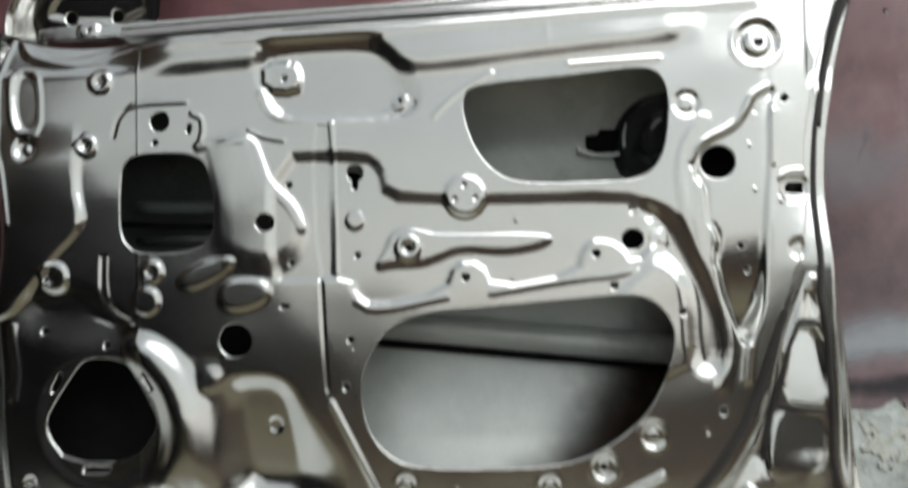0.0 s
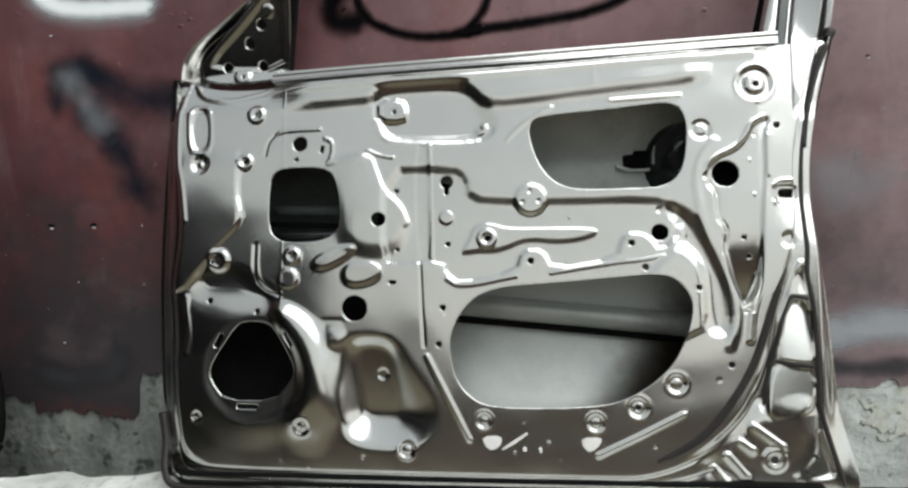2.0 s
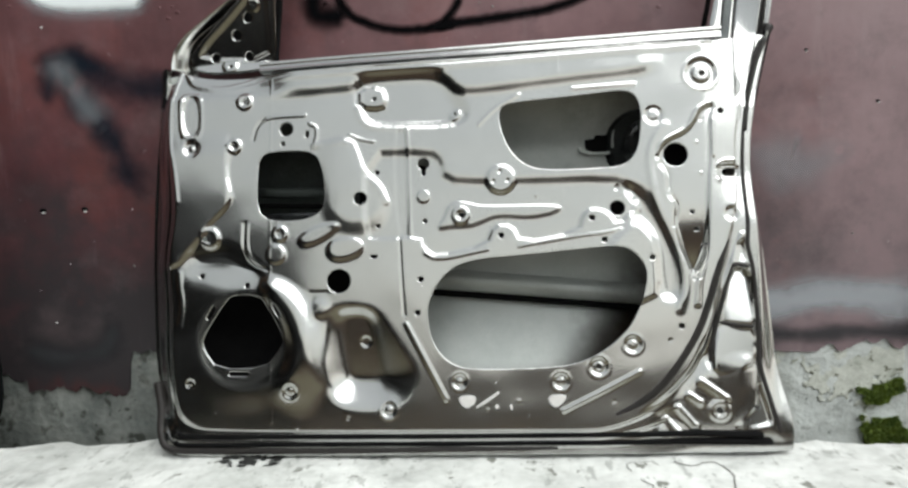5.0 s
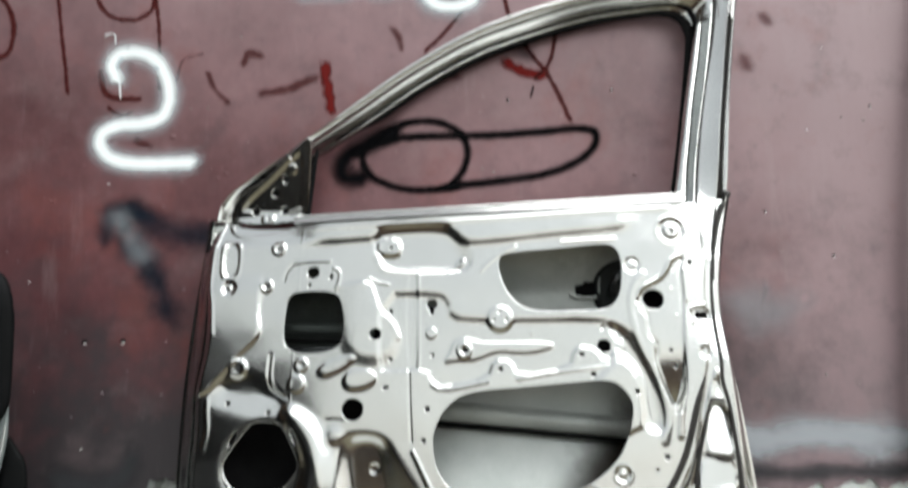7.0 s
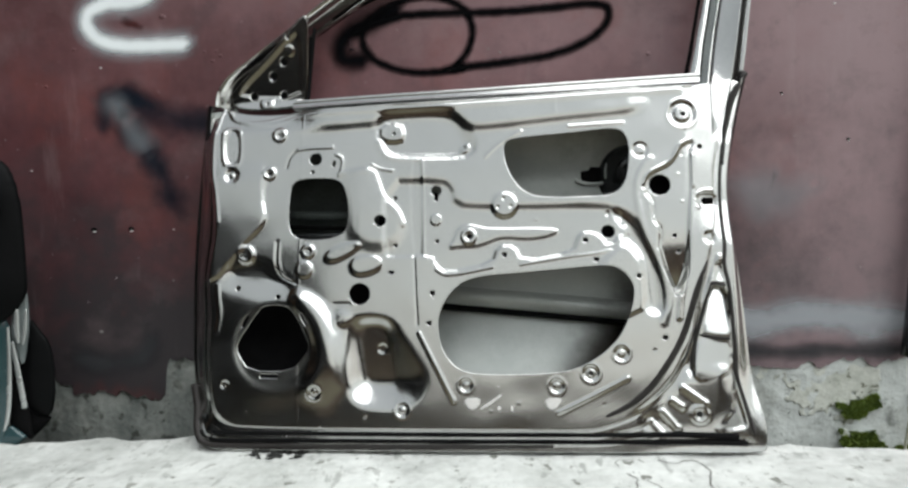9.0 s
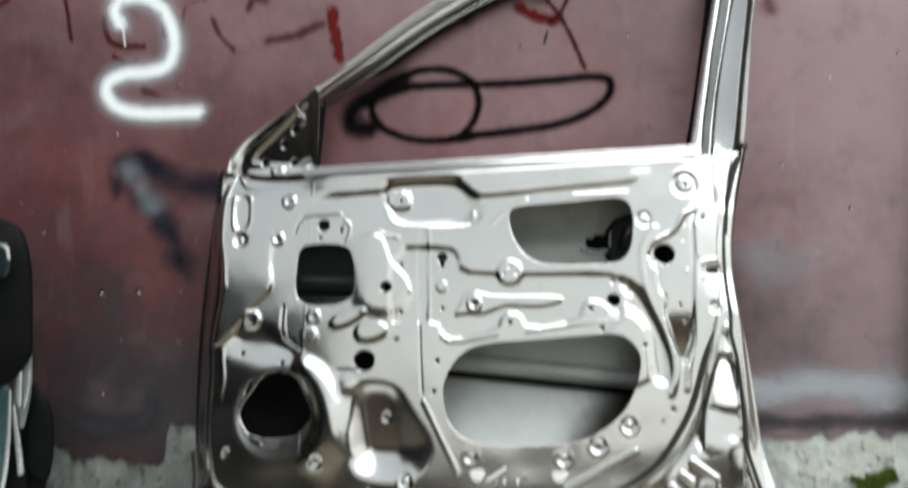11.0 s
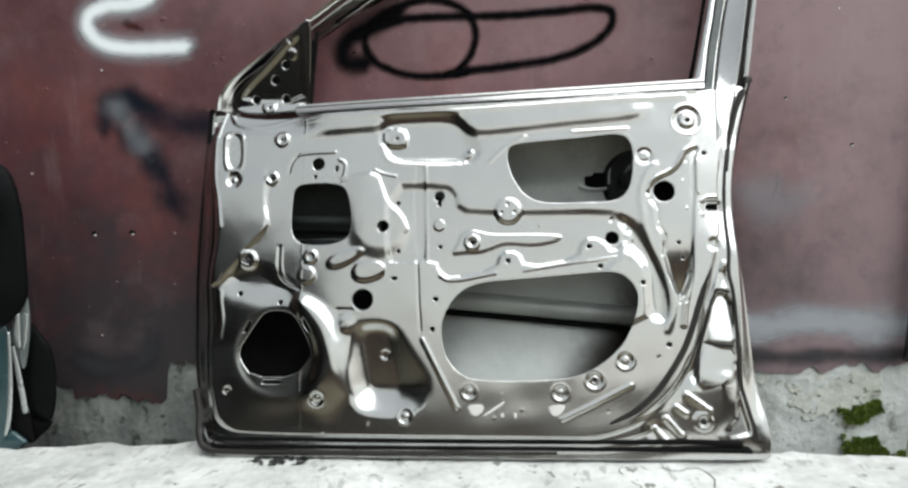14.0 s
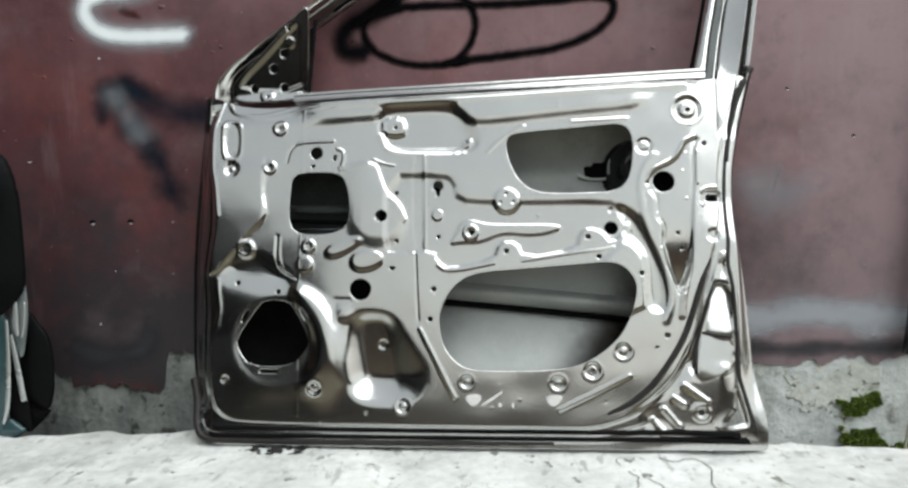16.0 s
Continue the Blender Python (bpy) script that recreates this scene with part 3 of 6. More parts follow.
stroke("brush_mark", [(-0.626, 0.994), (-0.595, 0.975), (-0.567, 0.98)], 0.014, RED_BRUSH, 0.00110, label="red-brown brush mark")
stroke("brush_mark", [(0.056, 1.162), (0.071, 1.139), (0.077, 1.111)], 0.028, RED_THIN, 0.00114, label="thin red-brown brush mark")
stroke("brush_mark", [(0.133, 1.105), (0.191, 1.163), (0.258, 1.243), (0.298, 1.268), (0.317, 1.245), (0.331, 1.189), (0.345, 1.124)], 0.016, RED_BRUSH, 0.00123, label="long bent red-brown brush stroke")
stroke("brush_mark", [(0.352, 1.139), (0.378, 1.093), (0.422, 1.028), (0.465, 0.929)], 0.017, RED_BRUSH, 0.00127, label="slanting red-brown brush stroke")
stroke("brush_mark", [(0.441, 1.149), (0.422, 1.068), (0.388, 1.03)], 0.016, RED_BRUSH, 0.00132, label="slanting red-brown brush stroke")
stroke("brush_mark", [(0.322, 1.072), (0.355, 1.049), (0.402, 1.035)], 0.036, RED_THICK, 0.00114, label="red-brown daub")
stroke("brush_mark", [(0.383, 1.011), (0.376, 0.987)], 0.009, BLACK_SPRAY, 0.00118, label="short dark mark")

stroke("spray_loop", [(0.186, 0.782), (0.218, 0.821), (0.227, 0.869), (0.204, 0.912), (0.15, 0.935), (0.088, 0.932), (0.019, 0.904), (-0.016, 0.859), (0.004, 0.809), (0.072, 0.779), (0.139, 0.773), (0.206, 0.779)], 0.031, BLACK_SPRAY, 0.00150, label="small black sprayed loop")
stroke("spray_loop", [(-0.034, 0.864), (0.005, 0.882), (0.073, 0.897), (0.169, 0.9), (0.292, 0.898), (0.401, 0.903), (0.482, 0.908), (0.518, 0.898), (0.517, 0.867), (0.476, 0.83), (0.395, 0.802), (0.287, 0.789), (0.166, 0.778)], 0.033, BLACK_SPRAY, 0.00168, label="long black sprayed loop")
stroke("spray_loop", [(-0.018, 0.806), (-0.056, 0.807), (-0.067, 0.835), (-0.043, 0.865), (0.002, 0.886), (0.057, 0.909)], 0.075, BLACK_MIST, 0.00136, label="black overspray")

for halo in ([(-0.607, 1.065), (-0.62, 1.098), (-0.597, 1.125), (-0.549, 1.125), (-0.508, 1.102), (-0.483, 1.054), (-0.478, 1.002), (-0.499, 0.963), (-0.544, 0.951), (-0.593, 0.949), (-0.633, 0.933), (-0.642, 0.905), (-0.62, 0.875), (-0.579, 0.859), (-0.515, 0.854), (-0.422, 0.854)], [(-0.208, 1.372), (-0.202, 1.413), (-0.169, 1.462), (-0.103, 1.482), (-0.056, 1.455), (-0.049, 1.404), (-0.081, 1.354), (-0.124, 1.309), (-0.167, 1.27), (-0.102, 1.265), (-0.045, 1.266)], [(0.044, 1.449), (0.002, 1.412), (-0.023, 1.35), (-0.016, 1.288), (0.027, 1.262), (0.084, 1.278), (0.121, 1.334), (0.118, 1.397), (0.087, 1.443), (0.036, 1.446)],
             [(0.188, 1.432), (0.161, 1.379), (0.139, 1.318), (0.132, 1.256), (0.157, 1.222), (0.203, 1.213), (0.246, 1.227), (0.249, 1.268), (0.219, 1.285), (0.177, 1.278), (0.14, 1.253)]):
    stroke("overspray", halo, 0.10, HALO, 0.0019, label="bluish white overspray")
stroke("sprayed_number", [(-0.607, 1.065), (-0.62, 1.098), (-0.597, 1.125), (-0.549, 1.125), (-0.508, 1.102), (-0.483, 1.054), (-0.478, 1.002), (-0.499, 0.963), (-0.544, 0.951), (-0.593, 0.949), (-0.633, 0.933), (-0.642, 0.905), (-0.62, 0.875), (-0.579, 0.859), (-0.515, 0.854), (-0.422, 0.854)], 0.052, WHITE_SPRAY, 0.00204, label="white sprayed 2")
stroke("paint_drip", [(-0.602, 1.075), (-0.596, 1.015)], 0.006, WHITE_SPRAY, 0.00222, label="white paint drip")
stroke("paint_drip", [(-0.639, 1.171), (-0.616, 1.175), (-0.612, 1.151)], 0.005, WHITE_SPRAY, 0.00222, label="white paint drip")
stroke("sprayed_number", [(-0.208, 1.372), (-0.202, 1.413), (-0.169, 1.462), (-0.103, 1.482), (-0.056, 1.455), (-0.049, 1.404), (-0.081, 1.354), (-0.124, 1.309), (-0.167, 1.27), (-0.102, 1.265), (-0.045, 1.266)], 0.046, WHITE_SPRAY, 0.00204, label="white sprayed 2")
stroke("sprayed_number", [(0.044, 1.449), (0.002, 1.412), (-0.023, 1.35), (-0.016, 1.288), (0.027, 1.262), (0.084, 1.278), (0.121, 1.334), (0.118, 1.397), (0.087, 1.443), (0.036, 1.446)], 0.047, WHITE_SPRAY, 0.00213, label="white sprayed 0")
stroke("sprayed_number", [(0.188, 1.432), (0.161, 1.379), (0.139, 1.318), (0.132, 1.256), (0.157, 1.222), (0.203, 1.213), (0.246, 1.227), (0.249, 1.268), (0.219, 1.285), (0.177, 1.278), (0.14, 1.253)], 0.046, WHITE_SPRAY, 0.00222, label="white sprayed 6")


# pock marks and nail holes in the wall
def pock(c, r):
    bm = bmesh.new()
    bmesh.ops.create_uvsphere(bm, u_segments=10, v_segments=6, radius=r, matrix=Matrix.Translation((c[0], 0.0, c[1])) @ Matrix.Diagonal((1.25, 0.45, 0.75, 1)))
    part("nail_hole", bm, RUBBER_AND_SHADE, wall, "dark nail hole")
    bm = bmesh.new()
    bmesh.ops.create_uvsphere(bm, u_segments=10, v_segments=6, radius=0.45 * r, matrix=Matrix.Translation((c[0] + 0.001, -0.001, c[1] - 0.9 * r)) @ Matrix.Diagonal((1.6, 0.5, 0.7, 1)))
    part("chipped_lip", bm, CHALK, wall, "pale chipped plaster lip")


for c in [(-0.657, 0.443), (-0.568, 0.443)]:
    pock(c, 0.0060)
for c in [(0.561, 0.998), (0.888, 0.705), (1.137, 0.939), (1.029, 0.603), (0.323, 0.981)]:
    pock(c, 0.0036)
rng = random.Random(4)
for _ in range(80):
    c = (rng.uniform(-1.2, 1.3), rng.uniform(0.2, 1.45))
    bm = bmesh.new()
    bmesh.ops.create_icosphere(bm, subdivisions=1, radius=rng.uniform(0.0008, 0.0024), matrix=Matrix.Translation((c[0], -0.001 + wavy(c[0], c[1], 3.0, 0.0035), c[1])) @ Matrix.Diagonal((1.4, 0.5, 0.8, 1)))
    part("paint_chip", bm, CHALK if rng.random() < 0.25 else CRACK, wall)

for c in [(-0.347, 0.837), (-0.337, 0.826), (-0.356, 0.815), (-0.373, 0.836), (-0.467, 0.917), (0.024, 0.693), (-0.037, 0.886), (-0.747, 0.771), (-0.677, 0.852), (0.089, 0.989), (0.606, 0.797)]:
    bm = bmesh.new()
    r_ = rng.uniform(0.003, 0.0055)
    bmesh.ops.create_icosphere(bm, subdivisions=2, radius=r_, matrix=Matrix.Translation((c[0], 0.0005 + wavy(c[0], c[1], 3.0, 0.0035), c[1])) @ Matrix.Diagonal((rng.uniform(0.8, 1.6), 0.4, rng.uniform(0.6, 1.1), 1)))
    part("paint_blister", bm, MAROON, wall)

# the worn concrete slab in front of the wall
back_line = [(-3.0, -0.16), *[(-0.691, -0.208), (-0.598, -0.205), (-0.525, -0.189), (-0.467, -0.214), (-0.424, -0.207), (-0.363, -0.199)], *[(0.778, -0.285), (0.841, -0.302), (0.887, -0.308), (0.938, -0.307), (0.996, -0.311)], (3.0, -0.30)]
bx, by = np.array([p[0] for p in back_line]), np.array([p[1] for p in back_line])


def slab_level(x, y):
    return 0.033 + 0.016 * x + wavy(x, y, 2.2, 0.006) + wavy(x, y, 14, 0.003) + wavy(x, y, 60, 0.0012)


def slab_point(x, s):
    y0 = float(np.interp(x, bx, by)) + wavy(x, 1, 9, 0.012)
    y = y0 if s <= 0 else y0 + (-0.53 - y0) * min(s, 1.0) ** 1.2
    z = slab_level(x, y)
    if s <= 0:
        z = -0.16
        y += 0.01
    elif s < 0.02:
        z -= 0.006
    elif s > 1:
        z, y = -0.12, y - 0.01
    return (x, y, z)


slab = grid_sheet("ground", np.concatenate([np.linspace(-3.0, -1.35, 30), np.linspace(-1.35, 1.3, 300)[1:], np.linspace(1.3, 2.9, 30)[1:]]), np.concatenate([[-1, 0.004, 0.012, 0.03], np.linspace(0.045, 1, 90), [1.1]]), slab_point, SLAB)
tagged(slab, "pale worn concrete ground with cracks and stains", "ground", kind="structure")
far = grid_sheet("road", np.linspace(-90, 90, 20), np.linspace(-90, 90, 20), lambda x, y: (x, y, -0.1), EARTH)
tagged(far, "dark bare ground round the yard", "ground", kind="structure")
# Unseen ground, added for the door to reflect.
apron = grid_sheet("pavement", np.linspace(-12, 12, 60), np.linspace(-9.2, -0.2, 60), lambda x, y: (x, y, -0.075 + wavy(x, y, 1.5, 0.008)), ASPHALT)
tagged(apron, "unseen brown ground, paler beside the slab for the door's reflections", "pavement", kind="structure")


def crack(pts, width):
    p = glide(pts, 6)
    verts, faces = [], []
    for j, c in enumerate(p):
        d = p[min(j + 1, len(p) - 1)] - p[max(j - 1, 0)]
        d = d / np.linalg.norm(d)
        w = width * (0.5 + 0.8 * abs(noise.noise(Vector((c[0] * 40, c[1] * 40, 0)))))
        c = c + 0.007 * np.array((noise.noise(Vector((c[0] * 60, c[1] * 30, 2))), noise.noise(Vector((c[0] * 60, c[1] * 60, 8)))))
        for a in (-1, 1):
            q = c + np.array((-d[1], d[0])) * a * w
            verts.append((q[0], q[1], slab_level(q[0], q[1]) + 0.0012))
    faces = [(2 * j, 2 * j + 1, 2 * j + 3, 2 * j + 2) for j in range(len(p) - 1)]
    mesh_object("crack", verts, faces, CRACK, slab, "thin dark crack")


crack([(0.533, -0.339), (0.55, -0.354), (0.593, -0.35), (0.604, -0.384), (0.592, -0.441), (0.593, -0.466), (0.603, -0.496), (0.613, -0.521), (0.626, -0.541)], 0.0019)
crack([(0.496, -0.413), (0.511, -0.444), (0.526, -0.468), (0.575, -0.48)], 0.0014)
crack([(0.473, -0.392), (0.481, -0.409), (0.474, -0.439), (0.456, -0.476), (0.446, -0.519)], 0.0014)
crack([(0.51, -0.336), (0.463, -0.347), (0.464, -0.37)], 0.0010)
crack([(0.601, -0.501), (0.584, -0.54)], 0.0010)


def oil_spot(c, r, seed):
    """A flat ragged spot of old oil on the concrete."""
    verts = [(c[0], c[1], slab_level(*c) + 0.0014)]
    for k in range(14):
        s = 2 * math.pi * k / 14
        q = r * (0.75 + 0.7 * noise.noise(Vector((math.cos(s) * 2, math.sin(s) * 2, seed * 3.3))))
        x, y = c[0] + 1.7 * q * math.cos(s), c[1] + 0.8 * q * math.sin(s)
        verts.append((x, y, slab_level(x, y) + 0.0012))
    mesh_object("oil_spot", verts, [(0, k + 1, (k + 1) % 14 + 1) for k in range(14)], OIL, slab, "black oil spot")


rng = random.Random(8)
left_end, right_end = [(-0.192, -0.283), (-0.095, -0.29)]
for k in range(34):
    t = rng.random()
    oil_spot((left_end[0] + t * (right_end[0] - left_end[0]), left_end[1] - 0.035 * rng.random() ** 1.6), rng.uniform(0.003, 0.011), k)
for k, c in enumerate([(0.038, -0.288), (0.062, -0.291), (0.076, -0.287), (-0.005, -0.282)]):
    oil_spot(c, 0.004, 30 + k)

# unseen dark walls round the yard, added for the door to reflect
opposite = bmesh.new()
bmesh.ops.create_cube(opposite, size=1, matrix=Matrix.Translation((0, -9.6, FACADE_H / 2 - 0.1)) @ Matrix.Diagonal((26, 0.8, FACADE_H, 1)))
bmesh.ops.bevel(opposite, geom=opposite.edges[:], offset=0.06, segments=2, affect="EDGES")
tagged(part("wall_south", opposite, FACADE, None, smooth=False), "unseen dark brown wall added across the yard", "wall", kind="structure")

side = bmesh.new()
bmesh.ops.create_cube(side, size=1, matrix=Matrix.Translation((-3.6, -1.75, 2.0)) @ Matrix.Diagonal((0.3, 3.4, 4.2, 1)))
bmesh.ops.bevel(side, geom=side.edges[:], offset=0.03, segments=2, affect="EDGES")
tagged(part("wall_west", side, FACADE, None, smooth=False), "unseen tall dark brown wall added at the left", "wall", kind="structure")
east = bmesh.new()
bmesh.ops.create_cube(east, size=1, matrix=Matrix.Translation((3.0, -6.5, 0.65)) @ Matrix.Diagonal((0.3, 5.2, 1.5, 1)))
bmesh.ops.bevel(east, geom=east.edges[:], offset=0.03, segments=2, affect="EDGES")
tagged(part("wall_east", east, FACADE, None, smooth=False), "unseen low dark brown wall added at the right", "wall", kind="structure")
corner_wall = bmesh.new()
bmesh.ops.create_cube(corner_wall, size=1, matrix=Matrix.Translation((-4.3, -7.6, 0.52)) @ Matrix.Diagonal((5.0, 1.2, 1.35, 1)))
bmesh.ops.bevel(corner_wall, geom=corner_wall.edges[:], offset=0.04, segments=2, affect="EDGES")
tagged(part("wall_southwest", corner_wall, BLACK_WALL, None, smooth=False), "unseen low black wall added at the yard's corner", "wall", kind="structure")


# ---- the car door ----
door = new("car_door")
door.matrix_world = Matrix(((0.99770, 0.01289, -0.06661, 0.0), (-0.06784, 0.18959, -0.97952, -0.302), (0.0, 0.98178, 0.19003, 0.0), (0, 0, 0, 1)))
tagged(door, "stripped champagne metallic car door leaning against a wall", "car door")

BACK = -0.05  # depth of the outer skin's rim behind the inner panel
PX = 0.00108
rim = [(-0.342, 0.722), (-0.344, 0.631), (-0.351, 0.522), (-0.354, 0.403), (-0.349, 0.262), (-0.341, 0.148)] + [(-0.309, 0.065), (-0.292, 0.037), (-0.229, 0.035), (0.191, 0.043), (0.596, 0.051), (0.713, 0.054), (0.721, 0.062)] + [(0.722, 0.103), (0.707, 0.172), (0.703, 0.243), (0.698, 0.325), (0.692, 0.397), (0.686, 0.461), (0.687, 0.535), (0.699, 0.61), (0.714, 0.675), (0.729, 0.732)]
rim_top = [(0.647, 0.705), (0.514, 0.705), (0.305, 0.695), (0.087, 0.693), (-0.118, 0.686), (-0.2, 0.684), (-0.259, 0.692)]
plateau = [(-0.286, 0.734), (-0.297, 0.675), (-0.3, 0.616), (-0.299, 0.566), (-0.287, 0.529), (-0.28, 0.443), (-0.288, 0.398), (-0.294, 0.353), (-0.286, 0.286), (-0.287, 0.22), (-0.279, 0.122), (-0.259, 0.092), (-0.211, 0.082)] + [(0.193, 0.087), (0.398, 0.09), (0.442, 0.094), (0.497, 0.12), (0.538, 0.15), (0.568, 0.184), (0.593, 0.234), (0.609, 0.279), (0.631, 0.375), (0.646, 0.426), (0.655, 0.477), (0.651, 0.53), (0.659, 0.582), (0.674, 0.635), (0.695, 0.698), (0.713, 0.784)]


def inner_panel():
    """The pressed inner panel, with its pockets, ribs, bosses and openings."""
    g = Relief(-0.40, 0.80, 0.0, 0.74, 0.00125)
    d = to_line(rounded(plateau, 2), g.u, g.v, True)
    rightness = step((g.u - 0.48) / 0.10) * (0.25 + 0.75 * step((g.v - 0.035) / 0.035))
    fall = np.maximum(d, 0)
    to_rim = np.maximum(-to_line(rounded(rim + rim_top, 2), g.u, g.v, True), 0)
    share = fall / (fall + to_rim + 0.002)
    leftness = step((-0.22 - g.u) / 0.06) * (1 - step((0.13 - g.v) / 0.07))
    bottom = np.zeros(share.shape)
    for place in (0.15, 0.42, 0.68):
        bottom = bottom + 0.018 * step(1 - abs(share - place) / 0.05)
    hinge = 0.25 * step(share / 0.25) + 0.75 * step((share - 0.2) / 0.8)
    low = step((0.20 - g.v) / 0.12)
    latch = (0.24 - 0.12 * low) * step(share / 0.10) + 0.04 * share * (1 - low) + (0.28 - 0.24 * low) * step((share - 0.78) / 0.2)
    g.w += (BACK + 0.004) * ((bottom * (1 - leftness) + hinge * leftness) * (1 - rightness) + latch * rightness)
    # the sheet rolls back at the hinge-side shoulder and along the latch side
    shoulder = np.maximum(g.v - 0.640, 0) * (1 - step((g.u + 0.16) / 0.10))
    g.w -= 0.30 * shoulder * step((g.v - 0.640) / 0.02)
    g.w -= 0.16 * np.maximum(g.u - 0.600, 0) * step((g.u - 0.600) / 0.02) * step((g.v - 0.40) / 0.10)
    upper = step((g.v - 0.60) / 0.03)
    g.w -= 0.004 * step((g.u - 0.656) / 0.004) * upper
    # belt rail along the top
    past_hinge = lambda u, v: 0.10 + 0.90 * step((u + 0.20) / 0.16)
    g.stamp([(-0.346, 0.846), (-0.339, 0.681), (-0.266, 0.667), (-0.211, 0.655), (-0.158, 0.653), (-0.105, 0.648), (-0.029, 0.651), (0.039, 0.654), (0.048, 0.672), (0.084, 0.675), (0.163, 0.675), (0.185, 0.666), (0.212, 0.641), (0.25, 0.639), (0.369, 0.65), (0.51, 0.659), (0.528, 0.665), (0.566, 0.665), (0.657, 0.661), (0.663, 0.787)], 0.0046, 0.008, 0.025, 1, lambda u, v: past_hinge(u, v) * (1 - step((u - 0.50) / 0.05)))
    g.bead([(-0.276, 0.7), (-0.264, 0.677), (-0.211, 0.662), (-0.175, 0.665), (-0.117, 0.679), (-0.03, 0.682), (0.196, 0.685), (0.412, 0.693), (0.598, 0.699)], 0.0019, 0.0055)
    g.bead([(-0.117, 0.691), (0.196, 0.695), (0.412, 0.702), (0.619, 0.708)], 0.0018, 0.004)
    g.bead([(-0.268, 0.690), (-0.235, 0.672), (-0.205, 0.668), (-0.16, 0.678), (-0.12, 0.690)], 0.0018, 0.004)
    g.bead([(0.372, 0.690), (0.374, 0.664)], 0.0003, 0.005, 0)
    # upper pocket with its square boss
    g.stamp([(0.037, 0.647), (0.041, 0.667), (0.084, 0.673), (0.172, 0.671), (0.196, 0.652), (0.215, 0.618), (0.222, 0.593), (0.195, 0.58), (0.074, 0.585), (0.044, 0.599)], -0.0056, 0.011, 0.040)
    g.bead([(0.04, 0.62), (0.049, 0.599), (0.074, 0.591), (0.184, 0.587), (0.211, 0.598), (0.209, 0.607)], 0.0036, 0.0075)
    g.disc((0.203, 0.599), 0.008, 0.0020, 0.010)
    g.stamp([(0.04, 0.654), (0.079, 0.653), (0.087, 0.634), (0.08, 0.616), (0.041, 0.62)], 0.0050, 0.010, 0.012, 1)
    g.bead([(0.079, 0.652), (0.085, 0.640), (0.082, 0.622)], 0.0012, 0.004)
    # armrest field
    g.stamp([(0.049, 0.541), (0.16, 0.54), (0.18, 0.526), (0.185, 0.493), (0.249, 0.487), (0.307, 0.486), (0.456, 0.486), (0.487, 0.475), (0.496, 0.441), (0.466, 0.408), (0.449, 0.432), (0.426, 0.438), (0.411, 0.43), (0.403, 0.4), (0.309, 0.384), (0.295, 0.414), (0.265, 0.413), (0.254, 0.381), (0.169, 0.365), (0.149, 0.379), (0.143, 0.398), (0.079, 0.395), (0.05, 0.397)], -0.0031, 0.0060, 0.022, 1)
    g.bead([(0.150, 0.372), (0.170, 0.359), (0.255, 0.376)], 0.0012, 0.0035)
    g.bead([(0.306, 0.380), (0.400, 0.395), (0.440, 0.398), (0.468, 0.404)], 0.0010, 0.0035)
    g.level_disc((0.278, 0.49), 0.0227, 0.0022, 0.010)
    for c in [(0.277, 0.502), (0.266, 0.486), (0.29, 0.487)]:
        g.disc(c, 0.0028, -0.0018, 0.004)
    g.disc((0.149, 0.465), 0.0105, 0.0018, 0.006)
    g.disc((0.465, 0.470), 0.004, -0.0012, 0.004)
    g.stamp([(0.186, 0.432), (0.19, 0.447), (0.208, 0.456), (0.229, 0.451), (0.246, 0.446), (0.354, 0.446), (0.379, 0.441), (0.364, 0.431), (0.322, 0.424), (0.272, 0.43), (0.243, 0.418), (0.223, 0.412), (0.195, 0.413), (0.171, 0.409)], 0.0018, 0.0065, 0.014)
    g.disc((0.211, 0.432), 0.0145, 0.0024, 0.007)
    g.disc((0.211, 0.432), 0.0075, -0.0018, 0.004)
    # upright rib and the lobe beside it
    g.stamp([(0.099, 0.579), (0.125, 0.579), (0.127, 0.401), (0.103, 0.401)], -0.0006, 0.006, 0.007, 1)
    g.bead([(0.125, 0.578), (0.126, 0.500), (0.128, 0.404)], 0.0014, 0.0042, 0, -0.9)
    g.bead([(0.108, 0.395), (0.111, 0.330), (0.115, 0.268)], -0.0014, 0.0030, 0)
    g.stamp([(-0.037, 0.552), (-0.014, 0.562), (0.023, 0.569), (0.034, 0.542), (0.047, 0.509), (0.076, 0.487), (0.089, 0.454), (0.072, 0.421), (0.032, 0.413), (-0.001, 0.424), (-0.022, 0.442), (-0.02, 0.48), (-0.03, 0.522)], 0.0036, 0.014, 0.036, 3, lambda u, v: step((u + 0.045) / 0.05))
    g.bead([(-0.039, 0.559), (-0.005, 0.567), (0.027, 0.567), (0.036, 0.545), (0.048, 0.510), (0.075, 0.488), (0.086, 0.460)], 0.0018, 0.0065)
    g.bead([(0.024, 0.575), (0.042, 0.566), (0.065, 0.562)], 0.0016, 0.0035)
    # square opening's rim
    g.bead([(-0.147, 0.571), (-0.142, 0.593), (-0.127, 0.607)], -0.0014, 0.0035)
    g.bead([(-0.127, 0.607), (-0.11, 0.612), (-0.054, 0.612)], 0.0019, 0.0035)
    g.bead([(-0.046, 0.597), (-0.034, 0.592), (-0.033, 0.575), (-0.036, 0.566)], 0.0018, 0.004)
